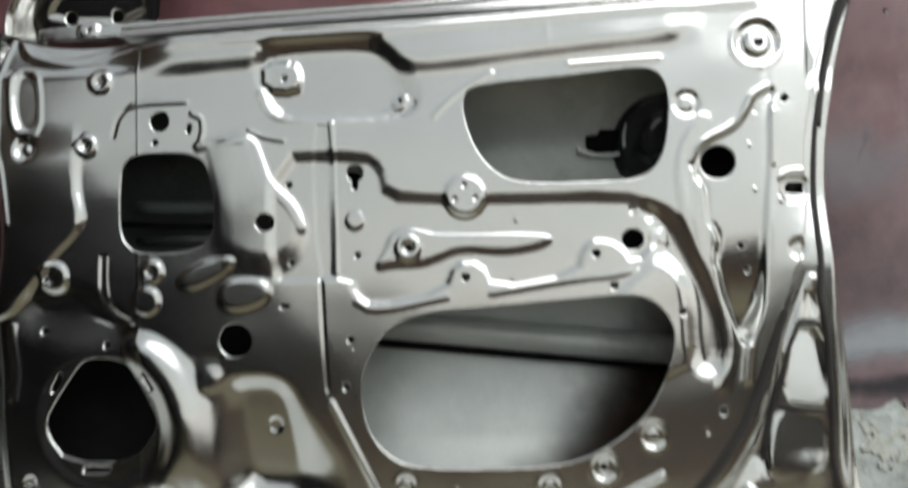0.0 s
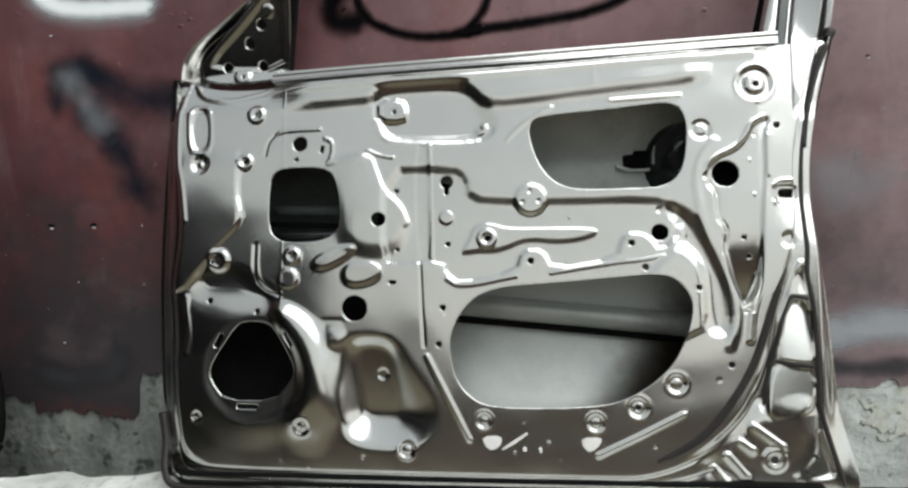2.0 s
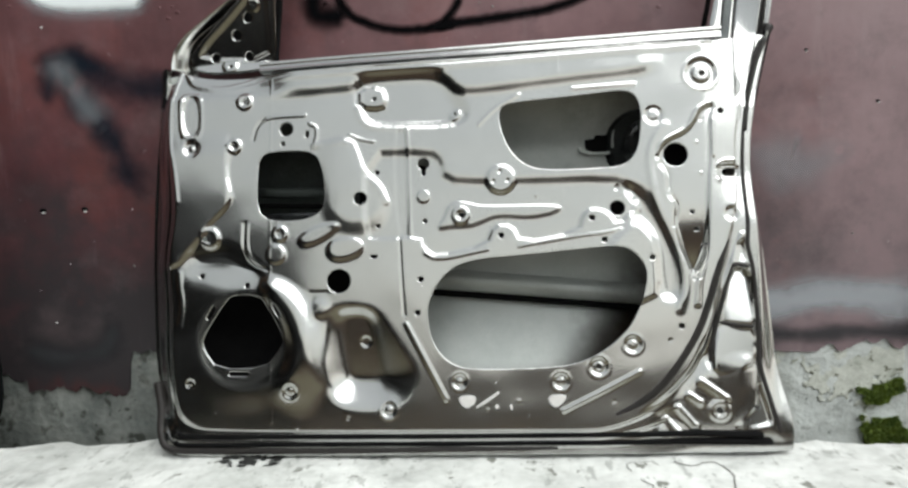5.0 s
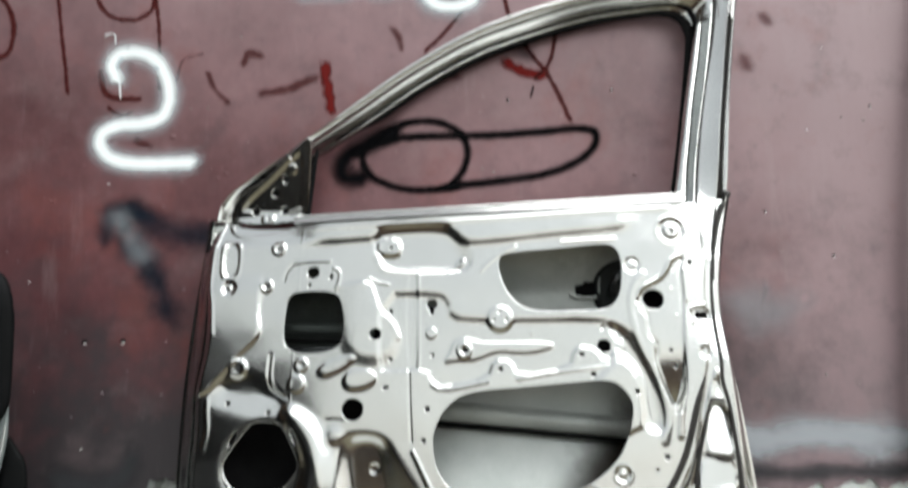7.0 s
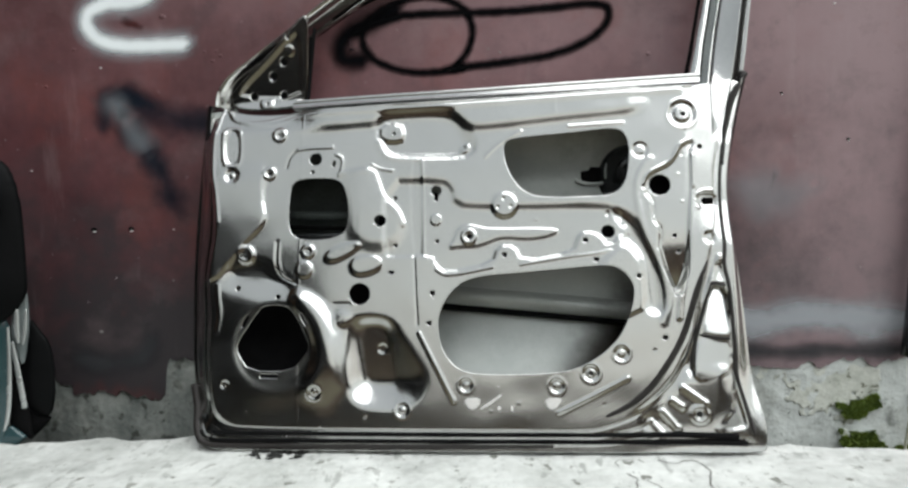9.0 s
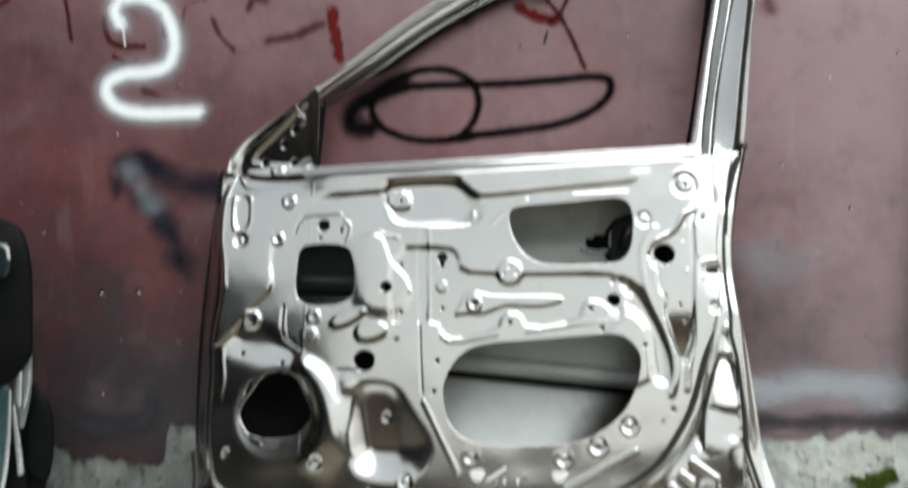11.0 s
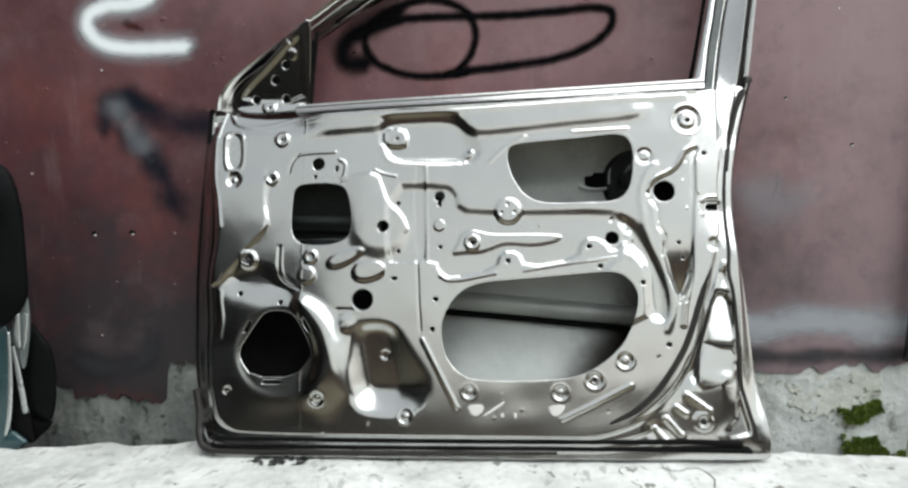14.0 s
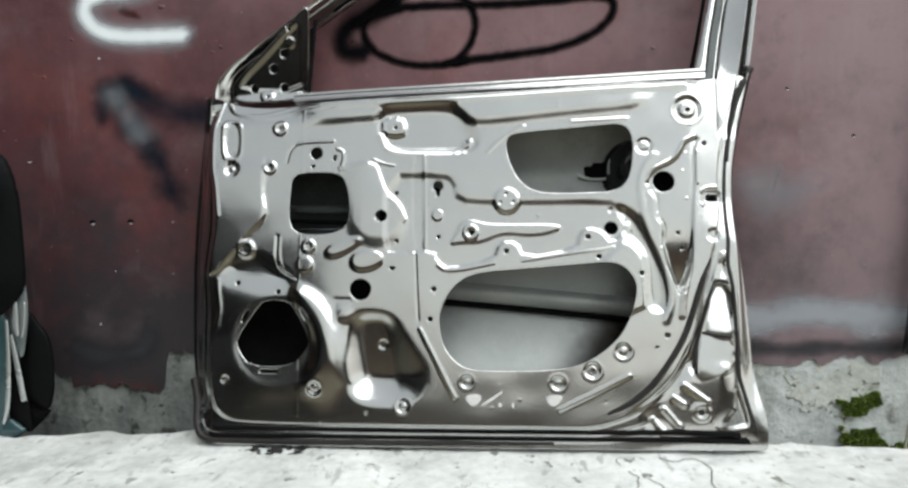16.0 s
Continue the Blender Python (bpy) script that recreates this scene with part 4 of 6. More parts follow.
    # hinge-side face, standing proud of the rest
    g.stamp([(-0.45, 0.70), (-0.21, 0.70), (-0.189, 0.576), (-0.195, 0.518), (-0.186, 0.471), (-0.193, 0.455), (-0.22, 0.43), (-0.238, 0.408), (-0.254, 0.388), (-0.283, 0.352), (-0.45, 0.30)], 0.0048, 0.011, 0.011, 1, lambda u, v: (1 - step((v - 0.545) / 0.05)) * step((u + 0.335) / 0.05))
    g.bead([(-0.187, 0.556), (-0.195, 0.520), (-0.185, 0.475)], 0.0014, 0.005)
    g.bead([(-0.288, 0.705), (-0.296, 0.665), (-0.300, 0.616), (-0.298, 0.566), (-0.288, 0.529), (-0.281, 0.470)], 0.0016, 0.0045)
    g.stamp([(-0.264, 0.374), (-0.239, 0.381), (-0.198, 0.39), (-0.165, 0.371), (-0.132, 0.344), (-0.149, 0.331), (-0.198, 0.332), (-0.258, 0.341)], -0.0070, 0.060, 0.034, 3)
    g.stamp([(-0.277, 0.654), (-0.246, 0.653), (-0.243, 0.583), (-0.275, 0.584)], -0.0034, 0.007, 0.008, 2)
    g.bead([(-0.262, 0.658), (-0.245, 0.656), (-0.241, 0.626), (-0.241, 0.584), (-0.259, 0.579), (-0.277, 0.585), (-0.28, 0.627), (-0.279, 0.658), (-0.262, 0.658)], 0.0017, 0.0040, 1)
    g.disc((-0.258, 0.560), 0.0125, -0.0055, 0.011)
    g.disc((-0.258, 0.560), 0.004, 0.0025, 0.005)
    for c, s in zip([(-0.162, 0.639), (-0.18, 0.562), (-0.223, 0.403), (-0.098, 0.408), (-0.105, 0.373), (-0.028, 0.28)], (0.0135, 0.0125, 0.0175, 0.013, 0.016, 0.014)):
        g.disc(c, s, 0.0036, 0.008)
    for c, s in zip([(-0.162, 0.639), (-0.18, 0.562), (-0.098, 0.408), (-0.223, 0.403)], (0.008, 0.007, 0.007, 0.009)):
        g.disc(c, s, -0.0020, 0.005)
    g.bead([(-0.277, 0.345), (-0.277, 0.325), (-0.27, 0.291), (-0.275, 0.258)], 0.0016, 0.006)
    g.bead([(-0.161, 0.425), (-0.163, 0.378), (-0.150, 0.357), (-0.120, 0.346)], -0.0020, 0.004)
    g.bead([(-0.156, 0.425), (-0.157, 0.384), (-0.146, 0.364), (-0.128, 0.354)], 0.0012, 0.0030)
    g.stamp([(-0.064, 0.403), (-0.037, 0.418), (-0.001, 0.426), (0.006, 0.416), (-0.019, 0.398), (-0.048, 0.386), (-0.064, 0.39)], 0.0030, 0.007, 0.014)
    g.stamp([(-0.016, 0.385), (-0.001, 0.397), (0.036, 0.398), (0.048, 0.387), (0.042, 0.371), (0.011, 0.36), (-0.012, 0.365)], 0.0030, 0.007, 0.014)
    g.bead([(-0.045, 0.306), (-0.015, 0.306)], -0.0012, 0.003, 0)
    # loudspeaker seat and the bulge beside it
    spk = (-0.16, 0.229)
    g.disc(spk, 0.102, 0.0030, 0.060)
    g.disc(spk, 0.078, -0.0024, 0.018)
    g.stamp([(-0.120, 0.336), (-0.062, 0.303), (-0.034, 0.230), (-0.026, 0.160), (-0.045, 0.118), (-0.090, 0.118), (-0.104, 0.150), (-0.074, 0.190), (-0.076, 0.250), (-0.12, 0.302)], 0.0105, 0.026, 0.050, 3, lambda u, v: 0.25 + 0.75 * step((v - 0.11) / 0.09))
    g.bead([(-0.056, 0.240), (-0.048, 0.210), (-0.038, 0.180), (-0.030, 0.158)], 0.0010, 0.009)
    g.bead([(-0.034, 0.250), (-0.026, 0.205), (-0.020, 0.165)], 0.0010, 0.008)
    # deep pocket: a sloping floor, broad sides
    pocket = rounded([(-0.020, 0.268), (-0.008, 0.284), (0.037, 0.286), (0.072, 0.277), (0.093, 0.243), (0.115, 0.211), (0.137, 0.180), (0.134, 0.148), (0.112, 0.120), (0.052, 0.113), (0.004, 0.119), (-0.014, 0.141), (-0.019, 0.191)], 2)
    d = to_line(pocket, g.u, g.v, True)
    floor_ = to_line(rounded([(0.002, 0.266), (0.040, 0.271), (0.056, 0.262), (0.066, 0.215), (0.076, 0.166), (0.070, 0.156), (0.024, 0.155), (0.017, 0.165), (0.010, 0.210)], 2), g.u, g.v, True)
    into, short = np.maximum(-d, 0), np.maximum(floor_, 0)
    slope = (0.0095 + 0.0120 * np.clip((0.275 - g.v) / 0.11, 0, 1)) * np.clip(1 - 3.0 * (g.u - 0.03), 0.6, 1.15)
    s_ = into / (into + short + 1e-5)
    g.w -= slope * (0.25 * step(s_) + 0.75 * s_) * (d < 0)
    # deep drawing rounds the pocket and the bulge off
    drawn = step(0.5 - to_line(rounded([(-0.125, 0.312), (-0.06, 0.312), (0.03, 0.300), (0.10, 0.270), (0.15, 0.18), (0.12, 0.108), (-0.04, 0.100), (-0.09, 0.112), (-0.06, 0.20)], 2), g.u, g.v, True) / 0.02)
    smooth_w = g.w.copy()
    for _ in range(22):
        for axis in (0, 1):
            smooth_w = 0.5 * smooth_w + 0.25 * (np.roll(smooth_w, 1, axis) + np.roll(smooth_w, -1, axis))
    g.w += drawn * (smooth_w - g.w)
    g.disc((0.047, 0.224), 0.0085, -0.0025, 0.005)
    # lower row of sunk bosses and thin ribs
    for c, s in zip([(0.205, 0.16), (0.368, 0.161), (0.428, 0.184), (0.482, 0.219), (-0.078, 0.144), (0.088, 0.114), (-0.255, 0.155)], (0.0135, 0.0145, 0.0165, 0.0155, 0.0145, 0.0145, 0.0095)):
        g.disc(c, s * 1.1, 0.0010, 0.006)
        g.disc(c, s * 0.8, -0.0036, 0.0085)
        g.disc(c, s * 0.4, 0.0018, 0.004)
    g.bead([(0.119, 0.255), (0.151, 0.194), (0.183, 0.133)], 0.0023, 0.0045, 0)
    g.bead([(0.371, 0.116), (0.429, 0.145), (0.491, 0.178)], 0.0023, 0.0045, 0)
    g.bead([(0.244, 0.584), (0.269, 0.609), (0.31, 0.631)], 0.0016, 0.0038)
    g.bead([(0.398, 0.637), (0.496, 0.64)], 0.0018, 0.0038)
    # latch side: ringed boss, the trough round the armrest's end, ridge and valley
    g.disc((0.603, 0.652), 0.0290, 0.0016, 0.006)
    g.disc((0.603, 0.652), 0.0240, -0.0052, 0.010)
    g.disc((0.603, 0.652), 0.0140, 0.0040, 0.006)
    g.disc((0.526, 0.587), 0.0140, -0.0026, 0.006)
    g.disc((0.526, 0.587), 0.0075, 0.0016, 0.004)
    g.stamp([(0.479, 0.474), (0.507, 0.461), (0.525, 0.427), (0.546, 0.39), (0.558, 0.349), (0.56, 0.295), (0.535, 0.289), (0.526, 0.315), (0.526, 0.373), (0.515, 0.4), (0.491, 0.422), (0.496, 0.444)], -0.0064, 0.022, 0.032)
    g.stamp([(0.491, 0.415), (0.511, 0.402), (0.524, 0.377), (0.526, 0.299), (0.502, 0.288), (0.47, 0.27), (0.44, 0.36), (0.46, 0.39)], 0.0024, 0.016, 0.010, 1)
    valley = [(0.623, 0.601), (0.604, 0.599), (0.588, 0.569), (0.572, 0.555), (0.544, 0.545), (0.532, 0.528), (0.532, 0.511), (0.545, 0.494), (0.546, 0.461), (0.557, 0.44), (0.554, 0.415), (0.567, 0.373), (0.585, 0.324), (0.597, 0.357), (0.604, 0.398), (0.608, 0.464), (0.614, 0.522), (0.614, 0.581)]
    g.stamp(valley, -0.0036, 0.008, 0.009, 1)
    k = step(0.5 - to_line(rounded([(0.540, 0.47), (0.551, 0.427), (0.558, 0.382), (0.573, 0.345), (0.584, 0.316), (0.597, 0.349), (0.603, 0.372), (0.606, 0.47)], 1), g.u, g.v, True) / 0.008)
    g.w -= k * 1.7 * np.maximum(0.450 - g.v, 0) ** 2
    g.bead([(0.542, 0.572), (0.524, 0.549), (0.516, 0.52), (0.519, 0.482), (0.528, 0.436), (0.544, 0.398), (0.559, 0.357), (0.565, 0.324), (0.562, 0.295), (0.555, 0.276)], 0.0016, 0.0075, 2, 0.2)
    g.bead([(0.612, 0.603), (0.594, 0.595), (0.587, 0.576), (0.573, 0.56), (0.542, 0.546), (0.532, 0.531), (0.533, 0.514)], 0.0024, 0.0045)
    g.bead([(0.531, 0.517), (0.537, 0.5), (0.546, 0.494), (0.545, 0.456), (0.555, 0.446), (0.559, 0.435), (0.554, 0.406)], -0.0024, 0.0042)
    g.bead([(0.600, 0.374), (0.595, 0.35), (0.587, 0.323), (0.583, 0.283)], 0.0030, 0.005)
    g.bead([(0.619, 0.577), (0.618, 0.52)], 0.0020, 0.004)
    g.stamp([(0.622, 0.505), (0.66, 0.506), (0.659, 0.477), (0.625, 0.476)], -0.0040, 0.006, 0.008, 1)
    g.bead([(0.626, 0.480), (0.624, 0.500), (0.632, 0.511), (0.654, 0.511)], 0.0018, 0.004)
    g.disc((0.642, 0.424), 0.0105, -0.0034, 0.007)
    # latch-side shelf: sloping facets between ribs, a raised plate with slots, a boss
    for v0, w0, lean, pts in ((0.343, -0.010, 0.17, [(0.656, 0.388), (0.663, 0.358), (0.667, 0.343), (0.649, 0.344), (0.638, 0.343)]), (0.250, -0.009, 0.18, [(0.641, 0.338), (0.667, 0.335), (0.67, 0.285), (0.671, 0.249), (0.645, 0.25), (0.622, 0.255)]),
                              (0.180, -0.0066, 0.10, [(0.62, 0.247), (0.645, 0.242), (0.67, 0.241), (0.671, 0.190), (0.641, 0.175), (0.605, 0.168), (0.606, 0.211)]), (0.098, -0.0062, 0.10, [(0.673, 0.161), (0.678, 0.141), (0.688, 0.102), (0.685, 0.094), (0.628, 0.086), (0.662, 0.113), (0.67, 0.133)])):
        k = step(0.5 - to_line(rounded(pts, 1), g.u, g.v, True) / 0.007)
        g.w = g.w * (1 - k) + k * (w0 - 0.08 * (g.u - 0.65) - lean * (g.v - v0))
    g.bead([(0.658, 0.392), (0.640, 0.345), (0.620, 0.296), (0.602, 0.248), (0.590, 0.212)], 0.0034, 0.0060, 2, 0.3)
    g.stamp([(0.592, 0.170), (0.626, 0.178), (0.644, 0.163), (0.640, 0.123), (0.622, 0.100), (0.600, 0.118), (0.60, 0.14)], 0.0014, 0.008, 0.010)
    k = step(0.5 - to_line(rounded([(0.512, 0.098), (0.545, 0.132), (0.588, 0.185), (0.612, 0.180), (0.645, 0.192), (0.660, 0.190), (0.660, 0.137), (0.640, 0.104), (0.624, 0.088), (0.55, 0.084)], 1), g.u, g.v, True) / 0.034)
    g.w = g.w * (1 - k) + k * (-0.0062 + 0.02 * (g.v - 0.13))
    for a in ([(0.530, 0.104), (0.546, 0.085)], [(0.550, 0.121), (0.573, 0.094)], [(0.567, 0.141), (0.582, 0.130)], [(0.585, 0.163), (0.622, 0.136)]):
        g.bead(a, 0.0030, 0.0070, 0)
    g.disc((0.612, 0.115), 0.0165, 0.0022, 0.007)
    g.disc((0.612, 0.115), 0.009, -0.0016, 0.005)
    g.soften(1)
    wave = random.Random(21)  # slight unevenness of the pressed sheet
    for _ in range(9):
        a, length = wave.uniform(0, math.pi), wave.uniform(0.06, 0.20)
        g.w += 0.0007 * length * np.sin(2 * math.pi * (g.u * math.cos(a) + g.v * math.sin(a)) / length + wave.uniform(0, 6.3))
    # weld seam and dents from use
    g.bead([(-0.115, 0.679), (-0.115, 0.552), (-0.116, 0.384), (-0.116, 0.221), (-0.112, 0.093)], 0.0004, 0.0024, 0)
    for c, h in zip([(0.018, 0.515), (0.379, 0.142), (0.217, 0.565), (-0.135, 0.199)], (0.0008, -0.0008, 0.0007, -0.0010)):
        g.disc(c, 0.03, h, 0.08)
    weld = random.Random(5)  # spot welds and small dings along the flanges
    for c in [(0.60, 0.577), (0.592, 0.54), (0.597, 0.49), (0.626, 0.36), (0.618, 0.345), (0.540, 0.225), (0.335, 0.462), (0.33, 0.395), (0.30, 0.13), (0.02, 0.10), (0.25, 0.115), (0.45, 0.13)]:
        g.disc(c, weld.uniform(0.0018, 0.003), weld.choice((0.0007, -0.0007)), 0.003)

    outline = rim + rim_top
    g.trim(outline, 2)
    # openings
    g.cut([(0.276, 0.587), (0.28, 0.611), (0.304, 0.618), (0.41, 0.624), (0.475, 0.63), (0.496, 0.624), (0.507, 0.6), (0.504, 0.55), (0.494, 0.519), (0.471, 0.504), (0.438, 0.503), (0.35, 0.502), (0.315, 0.513), (0.29, 0.543)], 2)
    g.cut([(0.153, 0.264), (0.157, 0.293), (0.173, 0.324), (0.199, 0.348), (0.237, 0.359), (0.3, 0.363), (0.404, 0.372), (0.468, 0.377), (0.493, 0.363), (0.508, 0.337), (0.505, 0.31), (0.495, 0.277), (0.476, 0.242), (0.441, 0.211), (0.4, 0.19), (0.349, 0.182), (0.225, 0.179), (0.189, 0.189), (0.162, 0.22)], 2)
    g.cut([(-0.135, 0.546), (-0.097, 0.551), (-0.038, 0.548), (-0.024, 0.516), (-0.019, 0.476), (-0.024, 0.446), (-0.049, 0.432), (-0.093, 0.429), (-0.125, 0.434), (-0.139, 0.454), (-0.139, 0.502)], 2)
    g.cut([(-0.192, 0.297), (-0.177, 0.306), (-0.136, 0.304), (-0.121, 0.288), (-0.095, 0.242), (-0.092, 0.225), (-0.101, 0.21), (-0.125, 0.182), (-0.207, 0.181), (-0.231, 0.211), (-0.234, 0.231), (-0.223, 0.251)], 1)
    for c, r in zip([(0.004, 0.326), (0.559, 0.521), (0.042, 0.464), (-0.088, 0.588), (0.149, 0.52), (0.465, 0.437)], (18.5, 17.5, 10, 11, 9, 11)):
        g.drill(c, r * PX)
    g.drill((0.149, 0.508), 3.6 * PX, 0.008, 90)
    for c in [(0.07, 0.508), (0.072, 0.417), (0.151, 0.424), (-0.094, 0.563), (-0.162, 0.639), (-0.18, 0.562), (-0.232, 0.401), (0.067, 0.634), (0.582, 0.428), (0.589, 0.401)]:
        g.drill(c, 3.4 * PX)
    for c in [(-0.238, 0.338), (-0.156, 0.321), (0.277, 0.397), (0.443, 0.386), (0.143, 0.327), (0.137, 0.272), (0.632, 0.59), (0.558, 0.247), (0.517, 0.356), (0.604, 0.651), (0.212, 0.432), (0.424, 0.422), (0.428, 0.184)]:
        g.drill(c, 4.2 * PX)
    g.drill((0.612, 0.115), 5 * PX)
    g.drill((-0.051, 0.578), 3 * PX, 0.006, 80)
    g.drill((0.064, 0.366), 3 * PX, 0.005, 0)
    g.drill((-0.219, 0.275), 3.6 * PX, 0.018, 62)
    g.drill((-0.102, 0.278), 3.6 * PX, 0.018, -60)
    g.drill((-0.169, 0.172), 3.6 * PX, 0.028, 0)
    g.drill((0.644, 0.491), 6 * PX, 0.012, 0)
    panel = g.build("inner_panel", METAL, door, "champagne metallic pressed inner panel with openings", 0.004)

    def groove(pts, width):
        """A thin dark line laid on the panel, painting a dark reflection."""
        p = glide(pts, 6)
        verts, faces = [], []
        for j, c in enumerate(p):
            t = p[min(j + 1, len(p) - 1)] - p[max(j - 1, 0)]
            t = t / np.linalg.norm(t)
            taper = 1 - 0.6 * abs(2 * j / (len(p) - 1) - 1) ** 6
            for a, h in ((-1, -0.003), (-0.9, 0.0006), (0, 0.0016), (0.9, 0.0006), (1, -0.003)):
                q = c + np.array((-t[1], t[0])) * a * width / 2 * taper
                i, k = int(round((q[1] - g.v0) / g.size)), int(round((q[0] - g.u0) / g.size))
                verts.append((q[0], q[1], float(g.w[i, k]) + h))
        faces = [(5 * j + k, 5 * j + k + 1, 5 * j + k + 6, 5 * j + k + 5) for j in range(len(p) - 1) for k in range(4)]
        mesh_object("dark_line", verts, faces, SEAL_AND_SHADE, panel, "dark line painted for a reflection")
    groove([(0.636, 0.382), (0.616, 0.333), (0.600, 0.283), (0.584, 0.242), (0.560, 0.201), (0.528, 0.159), (0.492, 0.129), (0.452, 0.109)], 0.0120)
    groove([(0.642, 0.340), (0.629, 0.300), (0.616, 0.259), (0.606, 0.219), (0.601, 0.190)], 0.0075)
    groove([(0.640, 0.340), (0.650, 0.343), (0.668, 0.339)], 0.006)
    groove([(0.619, 0.252), (0.645, 0.247), (0.671, 0.245)], 0.0075)
    groove([(0.677, 0.601), (0.671, 0.551), (0.668, 0.5), (0.668, 0.449), (0.669, 0.412), (0.667, 0.374), (0.673, 0.337), (0.676, 0.284), (0.677, 0.235), (0.677, 0.187), (0.688, 0.139), (0.698, 0.099), (0.701, 0.082)], 0.0075)


def skin_depth(g):
    """How far the outer skin lies behind the inner panel: bulging out to a crease at mid height."""
    d = np.maximum(-to_line(rounded(rim + rim_top, 2), g.u, g.v, True), 0)
    v0 = 0.335 - 0.03 * g.u
    crease = np.where(g.v < v0, 0.30 + 0.70 * step((g.v - 0.02) / (v0 - 0.02)), 1 - 0.55 * step((g.v - v0) / 0.36))
    return BACK - 0.004 - 0.105 * crease * step(d / 0.14)


def outer_skin():
    """The outer sheet seen from within, and its folded rim."""
    g = Relief(-0.40, 0.82, -0.02, 0.74, 0.005)
    g.w += skin_depth(g)
    g.trim(rim + rim_top, 2)
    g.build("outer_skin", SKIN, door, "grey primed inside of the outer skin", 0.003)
    # a brown film paints the dark reflection in the lower latch corner
    skin_dim = Relief(0.22, 0.66, 0.06, 0.36, 0.006)
    skin_dim.w += skin_depth(skin_dim) + 0.0025
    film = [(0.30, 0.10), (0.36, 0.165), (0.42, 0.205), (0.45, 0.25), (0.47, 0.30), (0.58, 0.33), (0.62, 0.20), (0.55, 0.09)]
    skin_dim.trim([(0.23, 0.07), (0.28, 0.20), (0.38, 0.28), (0.42, 0.345), (0.60, 0.345), (0.65, 0.20), (0.58, 0.07)], 1)
    skin_dim_ob = skin_dim.build("shade_film", BROWN_SHADE, door, "brown shade painted over the inside of the skin", 0.0005)
    co = np.empty(3 * len(skin_dim_ob.data.vertices))
    skin_dim_ob.data.vertices.foreach_get("co", co)
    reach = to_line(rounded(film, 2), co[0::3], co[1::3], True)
    skin_dim_ob.data.attributes.new("edge", "FLOAT", "POINT").data.foreach_set("value", np.clip(0.55 + reach / 0.09, 0, 1))
    # cup and slot of the outside handle
    cup = Relief(0.40, 0.66, 0.40, 0.66, 0.004)
    cup.w += skin_depth(cup) - 0.003
    cup.disc((0.524, 0.562), 0.044, 0.06, 0.05)
    cup.trim([(0.464, 0.618), (0.588, 0.625), (0.584, 0.509), (0.461, 0.506)], 3)
    cup_ob = cup.build("handle_cup", DARKMETAL, door, "dark bulging cup of the outside handle", 0.002)
    # A pale arc paints the crescent highlight on the cup.
    arc = [(0.475, 0.557), (0.476, 0.578), (0.485, 0.596), (0.501, 0.607), (0.521, 0.611)]
    tube("cup_highlight", [(*q, -0.098) for q in arc], (0.0022, 0.0012), SKIN, cup_ob, "pale arc painting the cup's highlight", 8, 6)
    plate = Relief(0.38, 0.56, 0.44, 0.60, 0.003)
    plate.w += skin_depth(plate) + 0.006
    plate.trim([(0.428, 0.574), (0.444, 0.576), (0.446, 0.581), (0.467, 0.581), (0.467, 0.554), (0.445, 0.553), (0.43, 0.558)], 0)
    plate.build("handle_slot", RUBBER_AND_SHADE, cup_ob, "black handle slot", 0.01)
    lip = Relief(0.36, 0.58, 0.42, 0.60, 0.003)
    lip.w += skin_depth(lip) + 0.008
    lip.trim([(0.416, 0.569), (0.418, 0.549), (0.473, 0.545), (0.478, 0.562), (0.469, 0.55), (0.423, 0.554)], 1)
    lip.build("handle_bracket", SKIN, cup_ob, "grey handle bracket", 0.008)
    pts = rounded(rim, 2, False)
    outer, inner = [], []
    for j, c in enumerate(pts):
        t = pts[min(j + 1, len(pts) - 1)] - pts[max(j - 1, 0)]
        t = t / np.linalg.norm(t)
        out = np.array((t[1], -t[0]))
        outer.append(c + out * 0.0045)
        inner.append(c - out * 0.013)
    section = [(0.0, BACK - 0.022), (0.0, BACK - 0.016), (0.10, BACK - 0.007), (0.24, BACK), (0.36, BACK + 0.004), (0.50, BACK + 0.005), (0.56, BACK + 0.001), (0.62, BACK - 0.002),
               (0.70, BACK + 0.003), (0.84, BACK + 0.005), (0.92, BACK), (1.0, BACK - 0.004), (1.0, BACK - 0.012)]
    for inset, depth, r_ in ((0.0065, 0.0035, 0.0036), (-0.003, -0.004, 0.0022)):  # black beads paint the dark of the fold
        line = []
        for a_, b_ in zip(outer, inner):
            t_ = (inset + 0.0045) / 0.0175
            q = a_ + t_ * (b_ - a_)
            line.append((q[0], q[1], BACK + depth))
        tube("hem_shade", line, r_, RUBBER_AND_SHADE, door, "black bead painting the shade along the hem", 8, 1)
    # Two more black beads paint the dark along the bottom edge.
    for row in ([(-0.275, 0.071), (-0.256, 0.067), (-0.131, 0.068), (0.193, 0.073), (0.496, 0.079), (0.593, 0.081), (0.673, 0.08)], [(-0.281, 0.058), (-0.262, 0.053), (-0.131, 0.055), (0.193, 0.061), (0.496, 0.067), (0.592, 0.069), (0.687, 0.069)]):
        tube("hem_shade", [(q[0], q[1], -0.0015) for q in row], 0.0046, RUBBER_AND_SHADE, door, "black bead painting the shade along the hem", 8, 6)
